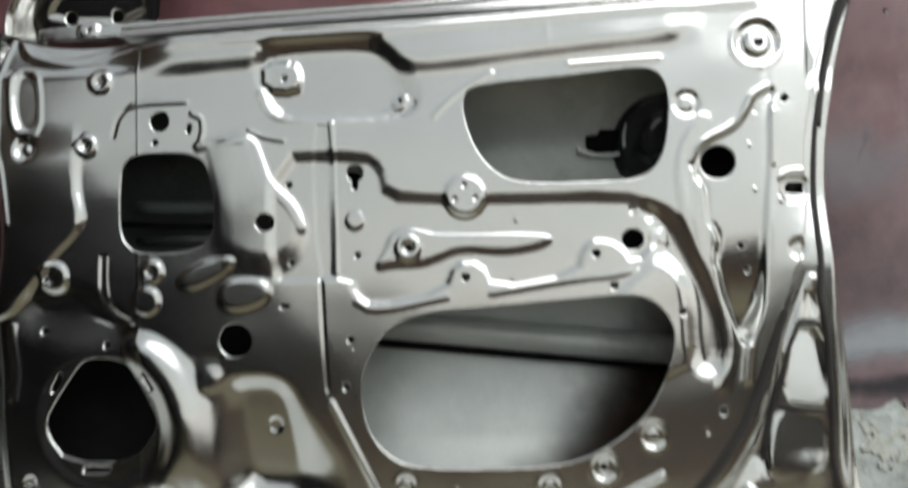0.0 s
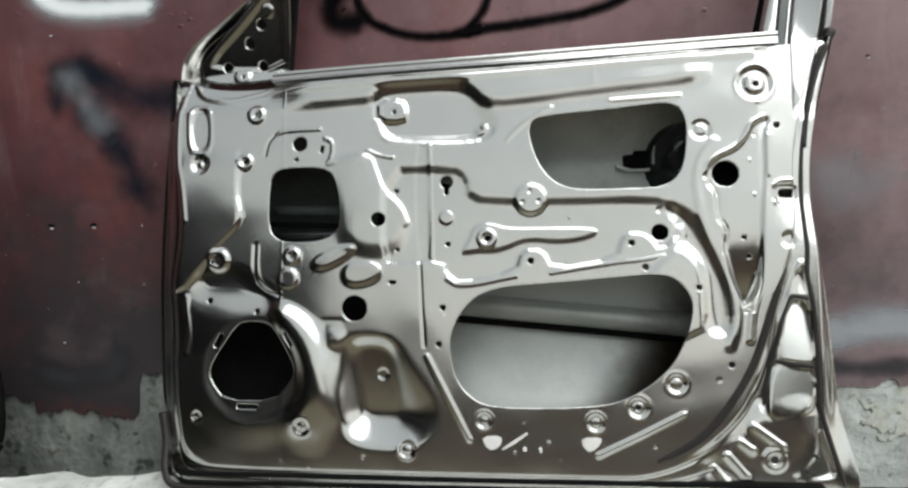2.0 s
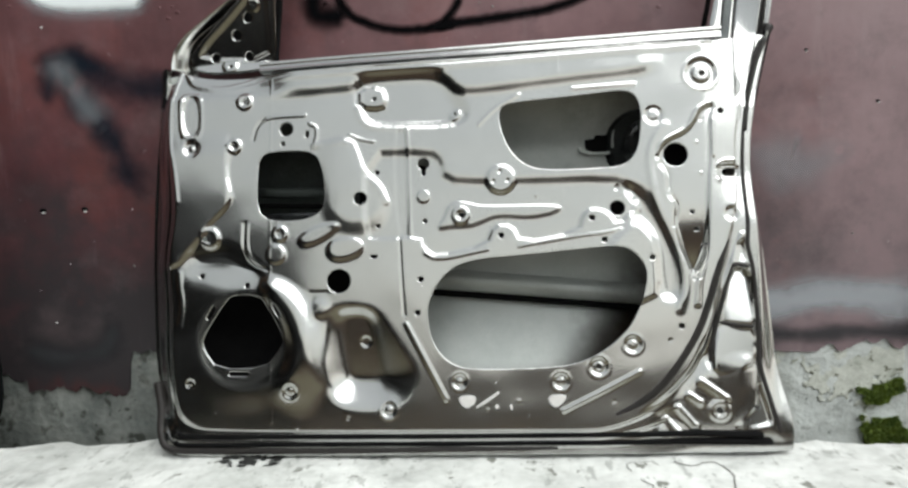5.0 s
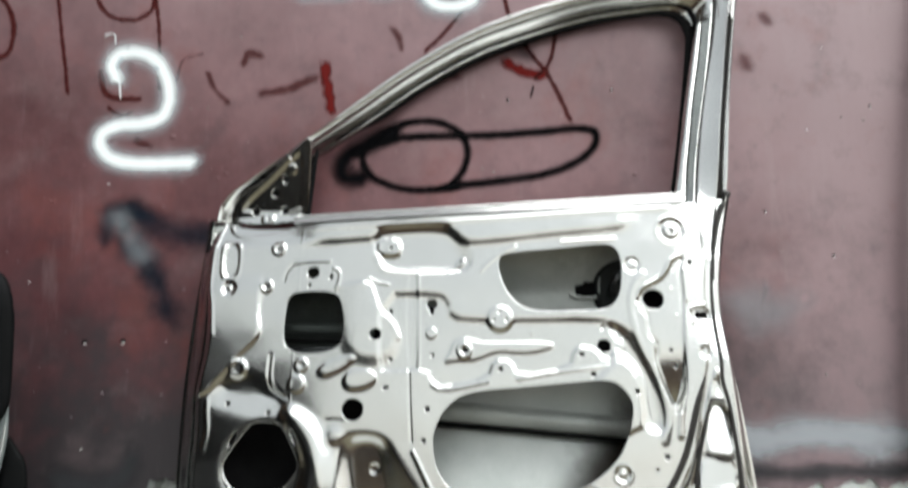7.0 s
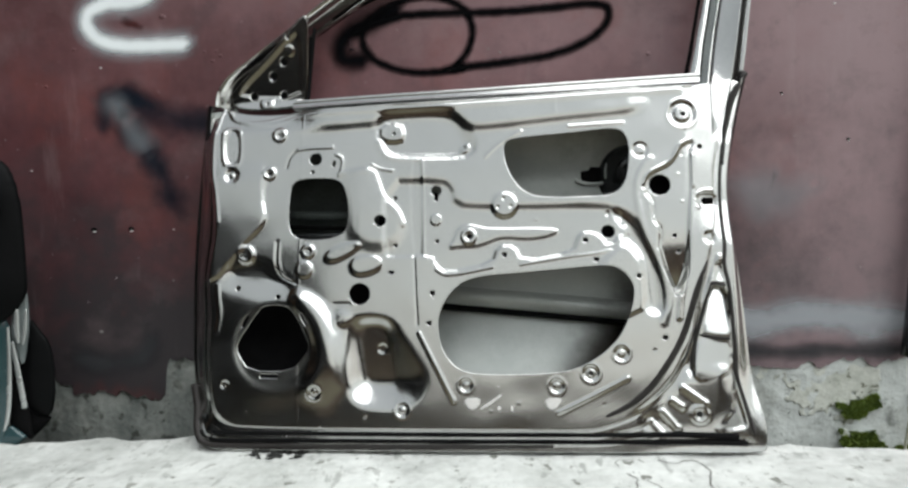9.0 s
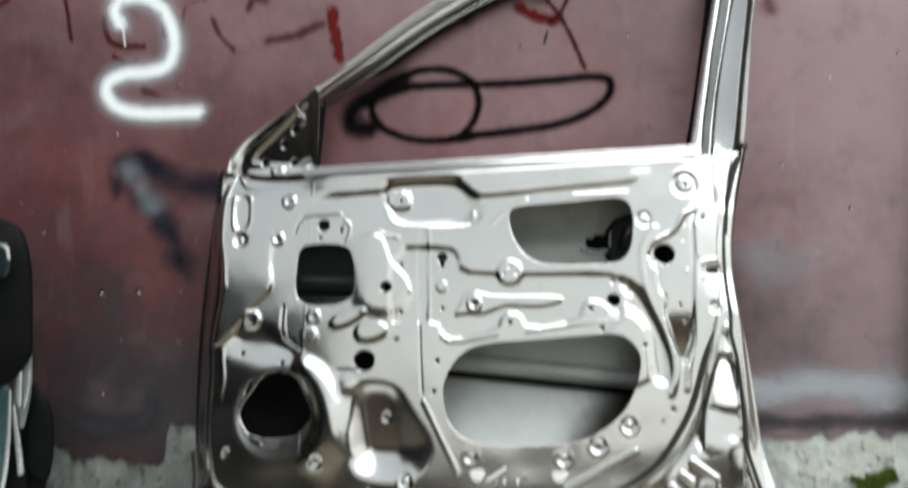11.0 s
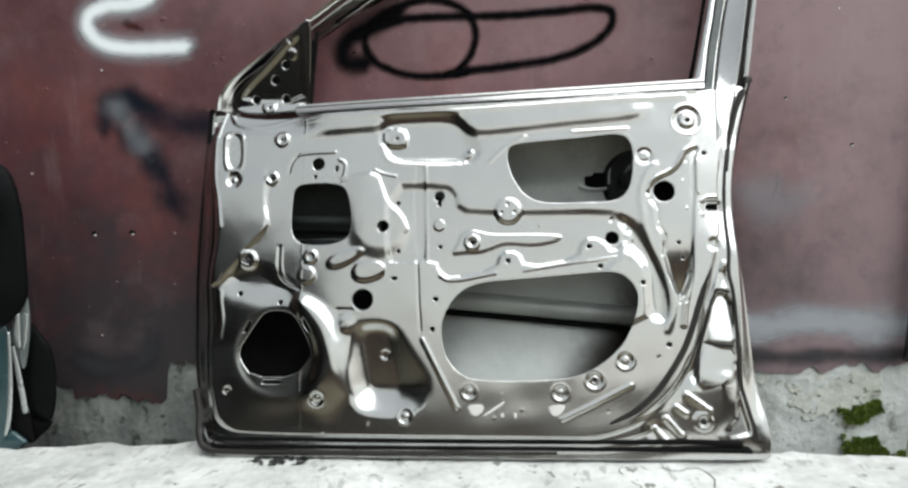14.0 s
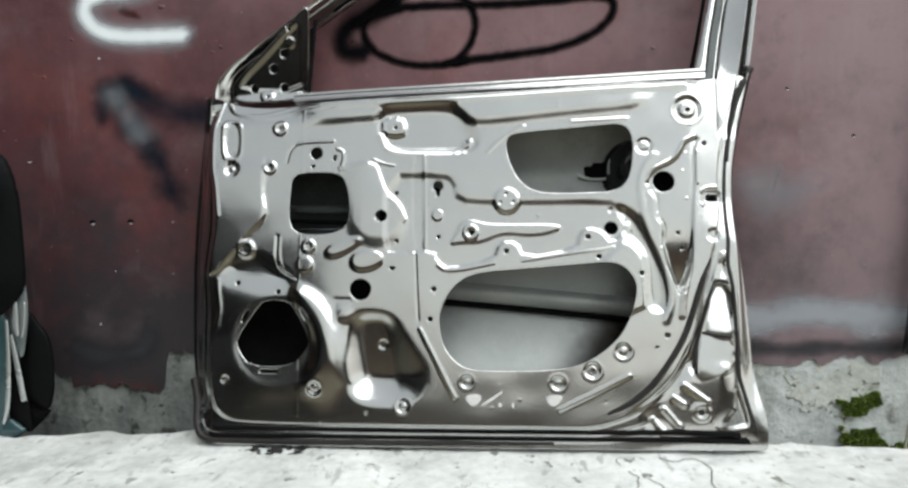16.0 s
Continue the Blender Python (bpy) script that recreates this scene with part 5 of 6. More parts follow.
    # A black tube paints the dark reflection round the lower corner.
    tube("bottom_shade", [(-0.341, 0.150, BACK + 0.004), (-0.327, 0.108, -0.036), (-0.310, 0.070, -0.008), (-0.290, 0.047, -0.001), (-0.229, 0.0435, -0.001), (0.0, 0.047, -0.001), (0.191, 0.052, -0.001), (0.36, 0.056, -0.003)],
         (0.0085, 0.0035), SEAL_AND_SHADE, door, "black tube painting the dark reflection round the lower corner", 10, 6)
    loft("hem", outer, inner, section, METAL, door, "folded hem round the door's edge", 1)


def edge_band():
    """The dark band down the latch edge, and two studs near its foot."""
    line = [(0.714, 0.714, -0.030), (0.700, 0.680, -0.030), (0.690, 0.646, -0.030), (0.680, 0.603, -0.028), (0.674, 0.560, -0.026)]
    tube("edge_band", line, 0.0050, SEAL_AND_SHADE, door, "dark band down the latch edge", 10, 6)
    for c in [(0.676, 0.118), (0.663, 0.098)]:
        tube("stud", [(*c, -0.022), (c[0] - 0.004, c[1] + 0.002, -0.014), (c[0] - 0.010, c[1] + 0.004, -0.004)], (0.0042, 0.0022), SEAL_AND_SHADE, door, "small dark stud", 8)


def impact_beam(a, b, r, a_w=-0.128):
    return tube("impact_beam", [(*a, a_w), (*[(p + q) / 2 for p, q in zip(a, b)], a_w - 0.003), (*b, a_w)], r, SKIN, door, "grey steel side impact beam", 16, 6, 0.8)


# A dark sheet added behind openings, for the shade inside the door.
def dark_backing(pts, label, w, mat=RUBBER_AND_SHADE):
    p = np.array(pts)
    g = Relief(p[:, 0].min(), p[:, 0].max(), p[:, 1].min(), p[:, 1].max(), 0.006)
    g.w += skin_depth(g) + 0.004 if w is None else w
    g.trim(pts, 1)
    g.keep = np.minimum(g.keep, -to_line(rounded(rim + rim_top, 2), g.u, g.v, True) - 0.035)
    g.build("dark_backing", mat, door, label, 0.004)


def window_frame():
    outer = [(-0.331, 0.719), (-0.329, 0.743), (-0.319, 0.766), (-0.299, 0.789), (-0.255, 0.823), (-0.18, 0.88), (-0.105, 0.94), (-0.027, 1.003), (0.079, 1.081), (0.216, 1.16), (0.355, 1.211), (0.492, 1.242), (0.628, 1.258), (0.734, 1.26), (0.799, 1.258), (0.82, 1.256), (0.818, 1.235), (0.808, 1.19), (0.801, 1.16)]
    inner = [(-0.299, 0.717), (-0.297, 0.741), (-0.289, 0.759), (-0.271, 0.78), (-0.237, 0.805), (-0.162, 0.859), (-0.084, 0.911), (-0.004, 0.965), (0.102, 1.04), (0.234, 1.115), (0.368, 1.162), (0.496, 1.194), (0.608, 1.205), (0.671, 1.206), (0.698, 1.195), (0.709, 1.184), (0.716, 1.17), (0.72, 1.151), (0.718, 1.13)]
    section = [(0.0, -0.085), (0.0, -0.068), (0.03, -0.060), (0.07, -0.058), (0.10, -0.060), (0.13, -0.052), (0.18, -0.044), (0.26, -0.039), (0.34, -0.038), (0.42, -0.040), (0.50, -0.045), (0.56, -0.053),
               (0.60, -0.058), (0.66, -0.058), (0.70, -0.061), (0.82, -0.074), (0.92, -0.084), (1.0, -0.088), (1.0, -0.096)]
    rail = loft("window_rail", outer, inner, section, METAL, door, "champagne metallic window frame rail", 8)
    loft("frame_line", outer, inner, [(-0.02, -0.085), (-0.02, -0.063), (0.02, -0.057), (0.07, -0.056), (0.09, -0.062), (0.09, -0.085)], SEAL_AND_SHADE, rail, "dark strip along the frame rail", 8)
    # latch-side pillar: bright strip, ribbed rubber, flat plate, dark channel and outer strip, running down into the panel
    strip_l = [(0.715, 1.134, -0.047), (0.694, 1.037, -0.047), (0.674, 0.942, -0.047), (0.658, 0.863, -0.047), (0.645, 0.799, -0.047), (0.632, 0.740, -0.045), (0.629, 0.712, -0.030)]
    strip_r = [(0.724, 1.134, -0.045), (0.705, 1.037, -0.045), (0.684, 0.941, -0.045), (0.670, 0.862, -0.045), (0.658, 0.799, -0.045), (0.648, 0.731, -0.042), (0.639, 0.702, -0.028)]
    ribs_r = [(0.745, 1.146, -0.047), (0.724, 1.036, -0.047), (0.703, 0.940, -0.047), (0.686, 0.862, -0.047), (0.674, 0.798, -0.047), (0.661, 0.721, -0.038), (0.652, 0.690, -0.022)]
    plate_l = [(0.763, 1.193, -0.050), (0.743, 1.091, -0.050), (0.716, 0.980, -0.050), (0.696, 0.887, -0.050), (0.680, 0.798, -0.050), (0.668, 0.722, -0.040), (0.665, 0.700, -0.025), (0.660, 0.650, -0.013), (0.657, 0.575, -0.010)]
    plate_r = [(0.787, 1.191, -0.0320), (0.766, 1.090, -0.0320), (0.746, 0.979, -0.0320), (0.730, 0.886, -0.0320), (0.716, 0.797, -0.0320), (0.704, 0.722, -0.036), (0.698, 0.700, -0.028), (0.683, 0.650, -0.022), (0.666, 0.580, -0.014)]
    groove_r = [(0.801, 1.209, -0.060), (0.780, 1.099, -0.060), (0.759, 0.986, -0.060), (0.742, 0.892, -0.060), (0.728, 0.802, -0.060), (0.718, 0.728, -0.060), (0.712, 0.700, -0.052)]
    edge_r = [(0.813, 1.225, -0.056), (0.789, 1.095, -0.056), (0.769, 0.983, -0.056), (0.754, 0.890, -0.056), (0.741, 0.800, -0.056), (0.732, 0.745, -0.056)]
    band("inner_strip", strip_l, strip_r, [(0, -0.03), (0, -0.001), (0.15, 0.0005), (0.5, 0.0012), (0.85, 0.0005), (1, -0.001), (1, -0.03)], METAL, rail)
    ribs = []
    for j in range(4):
        ribs += [(j / 4 + 0.02, -0.0014), (j / 4 + 0.09, 0.0008), (j / 4 + 0.16, 0.0008), (j / 4 + 0.23, -0.0014)]
    band("ribbed_seal", strip_r, ribs_r, [(0, -0.03)] + ribs + [(1, -0.03)], GREYPLASTIC, rail, "finely ribbed strip beside the pillar")
    band("pillar_groove", ribs_r, plate_l, [(0, -0.03), (0, 0.0010), (0.25, 0.0014), (0.45, -0.0045), (0.75, -0.0045), (1, -0.001), (1, -0.03)], METAL, rail)
    tube("pillar_seam", [(p[0] - 0.002, p[1], p[2] + 0.0005) for p in plate_l[:7]], 0.0026, SEAL_AND_SHADE, rail, "dark seam beside the pillar plate", 8, 6)
    tube("rib_seam", [(p[0] + 0.0015, p[1], p[2] + 0.0002) for p in strip_r], 0.0014, SEAL_AND_SHADE, rail, "dark seam beside the ribbed strip", 8, 6)
    band("pillar_plate", plate_l, plate_r, [(0, -0.03), (0, -0.0012), (0.06, 0.0006), (0.14, 0.0), (0.5, 0.0008), (0.88, 0.0), (0.95, 0.0006), (1, -0.0012), (1, -0.03)], METAL, rail, "flat champagne metallic pillar plate")
    band("pillar_channel", plate_r[:7], groove_r, [(0, -0.03), (0, -0.004), (0.3, -0.008), (1, 0.001), (1, -0.02)], SEAL_AND_SHADE, rail, "dark channel beside the pillar plate")
    band("outer_strip", groove_r[:6], edge_r, [(0, -0.03), (0, 0.001), (0.3, 0.004), (0.7, 0.004), (1, 0.0), (1, -0.03)], METAL, rail)
    tube("strip_end", [(0.732, 0.745, -0.056), (0.722, 0.724, -0.054), (0.714, 0.705, -0.048)], (0.009, 0.006), SEAL_AND_SHADE, rail, "dark rubber end of the outer strip", 10)
    c = (0.776, 1.217)
    tube("rubber_stop", [(*c, -0.04), (*c, -0.03), (*c, -0.022)], (0.013, 0.011), METAL, rail, "round domed buffer", 16)
    tube("stop_seat", [(c[0], c[1] - 0.006, -0.04), (c[0], c[1] - 0.006, -0.034), (c[0], c[1] - 0.006, -0.029)], 0.014, RUBBER_AND_SHADE, rail, "black rubber seat", 16)
    # rubber run round the opening
    run = [(-0.09, 0.918), (-0.009, 0.973), (0.098, 1.049), (0.233, 1.125), (0.369, 1.173), (0.498, 1.205), (0.626, 1.217), (0.685, 1.216), (0.713, 1.199), (0.724, 1.16), (0.718, 1.113), (0.685, 0.958), (0.655, 0.822), (0.635, 0.737)]
    tube("glass_run", [(*p, -0.082) for p in run], 0.007, RUBBER_AND_SHADE, rail, "black rubber glass run channel", 8, 6)
    # Black lip, also painting the shade of the frame on the wall.
    wide = [(-0.09, 0.926), (0.002, 0.962), (0.11, 1.036), (0.241, 1.107), (0.373, 1.153), (0.501, 1.184), (0.608, 1.196), (0.664, 1.193), (0.690, 1.178), (0.700, 1.152), (0.700, 1.115), (0.674, 0.962), (0.647, 0.824), (0.629, 0.743)]
    near = [(-0.096, 0.933), (-0.014, 0.991), (0.094, 1.068), (0.23, 1.145), (0.367, 1.193), (0.498, 1.226), (0.629, 1.238), (0.695, 1.234), (0.727, 1.214), (0.738, 1.171), (0.732, 1.115), (0.698, 0.96), (0.668, 0.823), (0.648, 0.739)]
    loft("lip_and_shade", near, wide, [(0, -0.095), (0, -0.088), (0.7, -0.092), (0.78, -0.088), (1.0, -0.09), (1.0, -0.097)], RUBBER_AND_SHADE, door, "black window lip, with the frame's shade on the wall", 6)
    # belt lip
    lip = [(-0.139, 0.711), (0.012, 0.716), (0.208, 0.72), (0.399, 0.725), (0.562, 0.729), (0.639, 0.731)]
    low = [(-0.138, 0.697), (0.012, 0.702), (0.208, 0.706), (0.398, 0.71), (0.56, 0.714), (0.637, 0.715)]
    loft("belt_lip", lip, low, [(0, -0.09), (0, -0.0085), (0.07, -0.0052), (0.16, -0.0043), (0.48, -0.0042), (0.55, -0.0052), (0.62, -0.0040), (0.95, -0.0032), (1.1, -0.0012), (1.3, 0.0002), (1.3, -0.02), (0.6, -0.09)], METAL, door,
         "folded belt-line lip", 6)


def mirror_corner():
    """The triangular plate that carries the mirror."""
    g = Relief(-0.30, -0.02, 0.62, 0.90, 0.0017)
    g.w += -0.060 + 0.44 * (g.v - 0.76)
    shape = [(-0.315, 0.714), (-0.306, 0.745), (-0.283, 0.768), (-0.231, 0.806), (-0.163, 0.857), (-0.126, 0.888), (-0.115, 0.885), (-0.121, 0.832), (-0.131, 0.765), (-0.135, 0.7)]
    g.stamp([(-0.283, 0.746), (-0.267, 0.767), (-0.217, 0.802), (-0.156, 0.851), (-0.137, 0.858), (-0.142, 0.792), (-0.147, 0.739)], -0.004, 0.010, 0.010, 1)
    flange = [(-0.289, 0.718), (-0.285, 0.730), (-0.256, 0.732), (-0.217, 0.737), (-0.177, 0.730), (-0.147, 0.737), (-0.143, 0.716), (-0.175, 0.71), (-0.252, 0.708)]
    k = step(0.5 - to_line(rounded(flange, 1), g.u, g.v, True) / 0.006)
    at = np.mean(flange, 0)
    g.w = g.w * (1 - k) + k * (-0.052 - 0.16 * (g.v - at[1]))
    g.disc((-0.214, 0.725), 0.014, 0.004, 0.006)
    g.disc((-0.163, 0.828), 0.010, 0.003, 0.005)
    g.trim(shape, 1)
    for c, r in zip([(-0.251, 0.747), (-0.186, 0.747), (-0.204, 0.783), (-0.178, 0.81), (-0.162, 0.852)], (7.5, 7.5, 8, 7.5, 3.5)):
        g.drill(c, r * 0.00112)
    g.drill((-0.212, 0.722), 0.003)
    # Black sheet added behind the plate, so its bolt holes look dark.
    back = Relief(-0.30, -0.02, 0.62, 0.90, 0.004)
    back.w += -0.085
    back.trim([(-0.316, 0.727), (-0.304, 0.762), (-0.279, 0.782), (-0.235, 0.816), (-0.166, 0.868), (-0.128, 0.889), (-0.132, 0.829), (-0.142, 0.724)], 1)
    back.build("hole_backing", RUBBER_AND_SHADE, door, "black sheet added behind the bolt holes", 0.003)
    g.build("mirror_plate", METAL, door, "triangular mirror mounting plate with bolt holes", 0.004)
    lo, hi = (-0.128, 0.709), (-0.119, 0.885)
    tube("division_seal", [(*lo, -0.055), (*[(p + q) / 2 for p, q in zip(lo, hi)], -0.056), (*hi, -0.058)], 0.004, RUBBER_AND_SHADE, door, "black rubber seal", 6)


def paint_marks():
    def blotch(pts, soft=1):
        g = Relief(min(p[0] for p in pts) - 0.01, max(p[0] for p in pts) + 0.01, min(p[1] for p in pts) - 0.01, max(p[1] for p in pts) + 0.01, 0.0015)
        g.w += 0.0012
        g.trim(pts, soft)
        g.build("paint_mark", CHALK, door, "pale paint mark", 0.0006)
    blotch([(0.202, 0.137), (0.23, 0.139), (0.232, 0.128), (0.218, 0.116), (0.206, 0.123)])
    blotch([(0.346, 0.139), (0.375, 0.141), (0.375, 0.132), (0.36, 0.118), (0.349, 0.125)])
    blotch([(0.231, 0.12), (0.245, 0.13), (0.268, 0.145), (0.27, 0.142), (0.248, 0.126), (0.233, 0.118)], 0)
    blotch([(0.262, 0.124), (0.268, 0.124), (0.268, 0.117), (0.262, 0.117)])
    blotch([(0.285, 0.123), (0.29, 0.125), (0.29, 0.116), (0.287, 0.116)], 0)


def specks():
    """Chips in the paint and drops of dried overspray."""
    rng = random.Random(11)
    for _ in range(26):
        u, v = rng.uniform(-0.30, 0.66), rng.uniform(0.045, 0.66) ** 1.0
        if rng.random() < 0.5:
            v = rng.uniform(0.05, 0.12)
        if 0.16 < u < 0.52 and 0.17 < v < 0.62 or u < 0.0 and v > 0.17:
            continue
        bm = bmesh.new()
        bmesh.ops.create_icosphere(bm, subdivisions=1, radius=rng.uniform(0.0006, 0.0014), matrix=Matrix.Translation((u, v, 0.0)) @ Matrix.Diagonal((1, rng.uniform(0.8, 1.8), 0.5, 1)))
        part("paint_speck", bm, CHALK, door)


inner_panel()
specks()
outer_skin()
edge_band()
beam = impact_beam((0.047, 0.339), (0.613, 0.287), 0.019)
# A black line paints the shadow gap under the beam.
shade = [(0.048, 0.312), (0.332, 0.288), (0.612, 0.264)]
tube("beam_shadow", [(*p, -0.138) for p in shade], 0.006, RUBBER_AND_SHADE, beam, "black line painting the shadow gap below the beam", 8, 6)
shade = [(-0.258, 0.474), (-0.131, 0.469), (-0.008, 0.464)]
tube("wiring_loom", [(*p, -0.10) for p in shade], 0.0045, RUBBER_AND_SHADE, door, "black taped wiring loom", 8, 6)
for a, b, r_, mat_, what in (((-0.17, 0.447), (0.0, 0.450), 0.006, DARKMETAL, "dark window regulator rail"), ((-0.17, 0.492), (0.0, 0.488), 0.009, GREY_BLACK, "dark window regulator arm")):
    tube("regulator_bar", [(*a, -0.085), ((a[0] + b[0]) / 2, (a[1] + b[1]) / 2, -0.083), (*b, -0.085)], r_, mat_, door, what, 8, 4, 0.7)
# Added sheets that make the openings dark inside.
dark_backing([(-0.385, 0.407), (0.137, 0.4), (0.131, 0.307), (0.084, 0.102), (0.02, 0.078), (-0.358, 0.071)], "black sheet for the dark behind the speaker hole", None)
dark_backing([(-0.39, 0.691), (0.064, 0.648), (0.065, 0.407), (-0.378, 0.413)], "grey-black sheet for the dark behind the square opening", None, GREY_BLACK)
dark_backing([(0.542, 0.58), (0.655, 0.576), (0.637, 0.401), (0.548, 0.402)], "black sheet for the dark behind the latch hole", -0.045)
dark_backing([(0.028, 0.559), (0.246, 0.496), (0.502, 0.487), (0.499, 0.391), (0.3, 0.377), (0.15, 0.357), (0.127, 0.262), (0.076, 0.218), (0.03, 0.33)], "black sheet for the dark behind the small holes", -0.05)
window_frame()
mirror_corner()
paint_marks()


# ---- the dark motor scooter beside the door ----
def solid(name, pts, y, thick, dome, mat, parent, label="", soft=2, size=0.006):
    """A domed plastic panel facing away from the wall."""
    p = np.array(pts)
    g = Relief(p[:, 0].min() - 0.01, p[:, 0].max() + 0.01, p[:, 1].min() - 0.01, p[:, 1].max() + 0.01, size)
    d = np.maximum(-to_line(rounded(pts, soft), g.u, g.v, True), 0)
    g.w += dome * (1 - np.exp(-d / (dome + 0.01)))
    g.trim(pts, soft)
    ob = g.build(name, mat, parent, label, thick)
    ob.matrix_local = pose(0, y, 0, 90, 0, 0)
    return ob


scooter = new("scooter")
tagged(scooter, "dark parked motor scooter with black and teal plastic panels", "scooter")
solid("seat_body", [(-1.188, 0.625), (-0.761, 0.615), (-0.693, 0.591), (-0.674, 0.567), (-0.663, 0.520), (-0.659, 0.458), (-0.658, 0.402), (-0.660, 0.345), (-0.666, 0.319), (-0.688, 0.291), (-0.719, 0.268), (-0.791, 0.260), (-1.233, 0.234)], -0.220, 0.008, 0.05, BLACKPLASTIC, scooter, "glossy black rounded body panel", 1, 0.006)
solid("mud_flap", [(-0.698, 0.275), (-0.674, 0.241), (-0.658, 0.220), (-0.651, 0.181), (-0.652, 0.120), (-0.659, 0.083), (-0.667, 0.061), (-0.687, 0.066), (-0.711, 0.081), (-0.726, 0.108), (-0.727, 0.169), (-0.712, 0.230)], -0.172, 0.006, 0.02, BLACKPLASTIC, scooter, "black plastic flap", 1, 0.003)
solid("side_trim", [(-0.676, 0.346), (-0.673, 0.296), (-0.675, 0.258), (-0.683, 0.213), (-0.693, 0.175), (-0.699, 0.199), (-0.702, 0.222), (-0.710, 0.237), (-0.709, 0.265), (-0.702, 0.292), (-0.688, 0.317)], -0.203, 0.006, 0.008, GREYPLASTIC, scooter, "grey plastic side trim", 1, 0.002)
# Silver strip paints the white highlight on the trim.
solid("trim_glint", [(-0.689, 0.296), (-0.683, 0.300), (-0.685, 0.258), (-0.685, 0.226), (-0.691, 0.231), (-0.695, 0.259)], -0.216, 0.006, 0.003, SILVER, scooter, "bright streak painting a highlight on the trim", 1, 0.0015)
solid("trim_fold", [(-0.669, 0.298), (-0.666, 0.292), (-0.671, 0.245), (-0.680, 0.221), (-0.682, 0.228), (-0.675, 0.260)], -0.214, 0.004, 0.002, SILVER, scooter, "bright fold of the trim", 1, 0.0015)
solid("gap_cover", [(-0.728, 0.269), (-0.721, 0.231), (-0.711, 0.112), (-0.701, 0.081), (-0.697, 0.019), (-0.722, 0.032), (-0.741, 0.046), (-0.742, 0.100)], -0.185, 0.006, 0.004, RUBBER_AND_SHADE, scooter, "black gap between the panels", 0, 0.004)
solid("stripe", [(-0.707, 0.229), (-0.701, 0.231), (-0.691, 0.163), (-0.683, 0.095), (-0.692, 0.092), (-0.699, 0.157)], -0.212, 0.004, 0.002, SILVER, scooter, "pale stripe", 0, 0.0015)
solid("leg_shield", [(-1.247, 0.279), (-0.802, 0.292), (-0.731, 0.278), (-0.716, 0.271), (-0.714, 0.226), (-0.719, 0.155), (-0.726, 0.083), (-0.737, 0.047), (-0.754, -0.004), (-0.830, -0.028), (-1.285, -0.052)], -0.205, 0.006, 0.02, TEAL, scooter, "dark teal plastic leg shield", 1, 0.004)
# Pale strip paints the highlight along the shield's edge.
solid("shield_highlight", [(-0.700, 0.263), (-0.697, 0.263), (-0.698, 0.208), (-0.700, 0.161), (-0.707, 0.088), (-0.719, 0.055), (-0.725, 0.048), (-0.715, 0.088), (-0.706, 0.161)], -0.226, 0.004, 0.002, SILVER, scooter, "pale highlight painted along the leg shield's edge", 1, 0.0015)
solid("stand_foot", [(-0.757, 0.041), (-0.717, 0.010), (-0.687, 0.036), (-0.669, 0.057), (-0.703, 0.067), (-0.723, 0.078), (-0.748, 0.066)], -0.165, 0.006, 0.01, RUBBER_AND_SHADE, scooter, "dark rubber foot", 0, 0.004)
solid("floorboard", [(-0.829, 0.033), (-0.753, 0.049), (-0.729, 0.052), (-0.699, 0.029), (-0.733, -0.000), (-0.759, -0.016), (-0.834, -0.031)], -0.200, 0.006, 0.008, TEAL, scooter, "dark teal foot panel", 0, 0.004)
solid("tail_lamp", [(-0.754, 0.551), (-0.676, 0.549), (-0.667, 0.545), (-0.663, 0.522), (-0.665, 0.492), (-0.680, 0.485), (-0.748, 0.484)], -0.270, 0.006, 0.008, LENS, scooter, "dark glossy lamp lens", 1, 0.003)
solid("lamp_rim", [(-0.711, 0.551), (-0.665, 0.548), (-0.657, 0.542), (-0.654, 0.520), (-0.657, 0.520), (-0.661, 0.538), (-0.667, 0.543), (-0.711, 0.544)], -0.280, 0.004, 0.002, SILVER, scooter, "pale rim of the lamp", 0, 0.0015)


def ellipsoid(name, c, r, mat, label="", parent=scooter):
    bm = bmesh.new()
    bmesh.ops.create_uvsphere(bm, u_segments=28, v_segments=16, radius=1, matrix=Matrix.Translation(c) @ Matrix.Diagonal((*r, 1)))
    for v in bm.verts:  # fuller than a plain ball, as moulded panels are
        q = Vector([(a - b) / k for a, b, k in zip(v.co, c, r)])
        m = max(abs(q.x), abs(q.y), abs(q.z), 1e-6)
        v.co = Vector(c) + Vector([a * k for a, k in zip(q * (1 + 0.22 * (1 / m - 1)), r)])
    return part(name, bm, mat, parent, label)


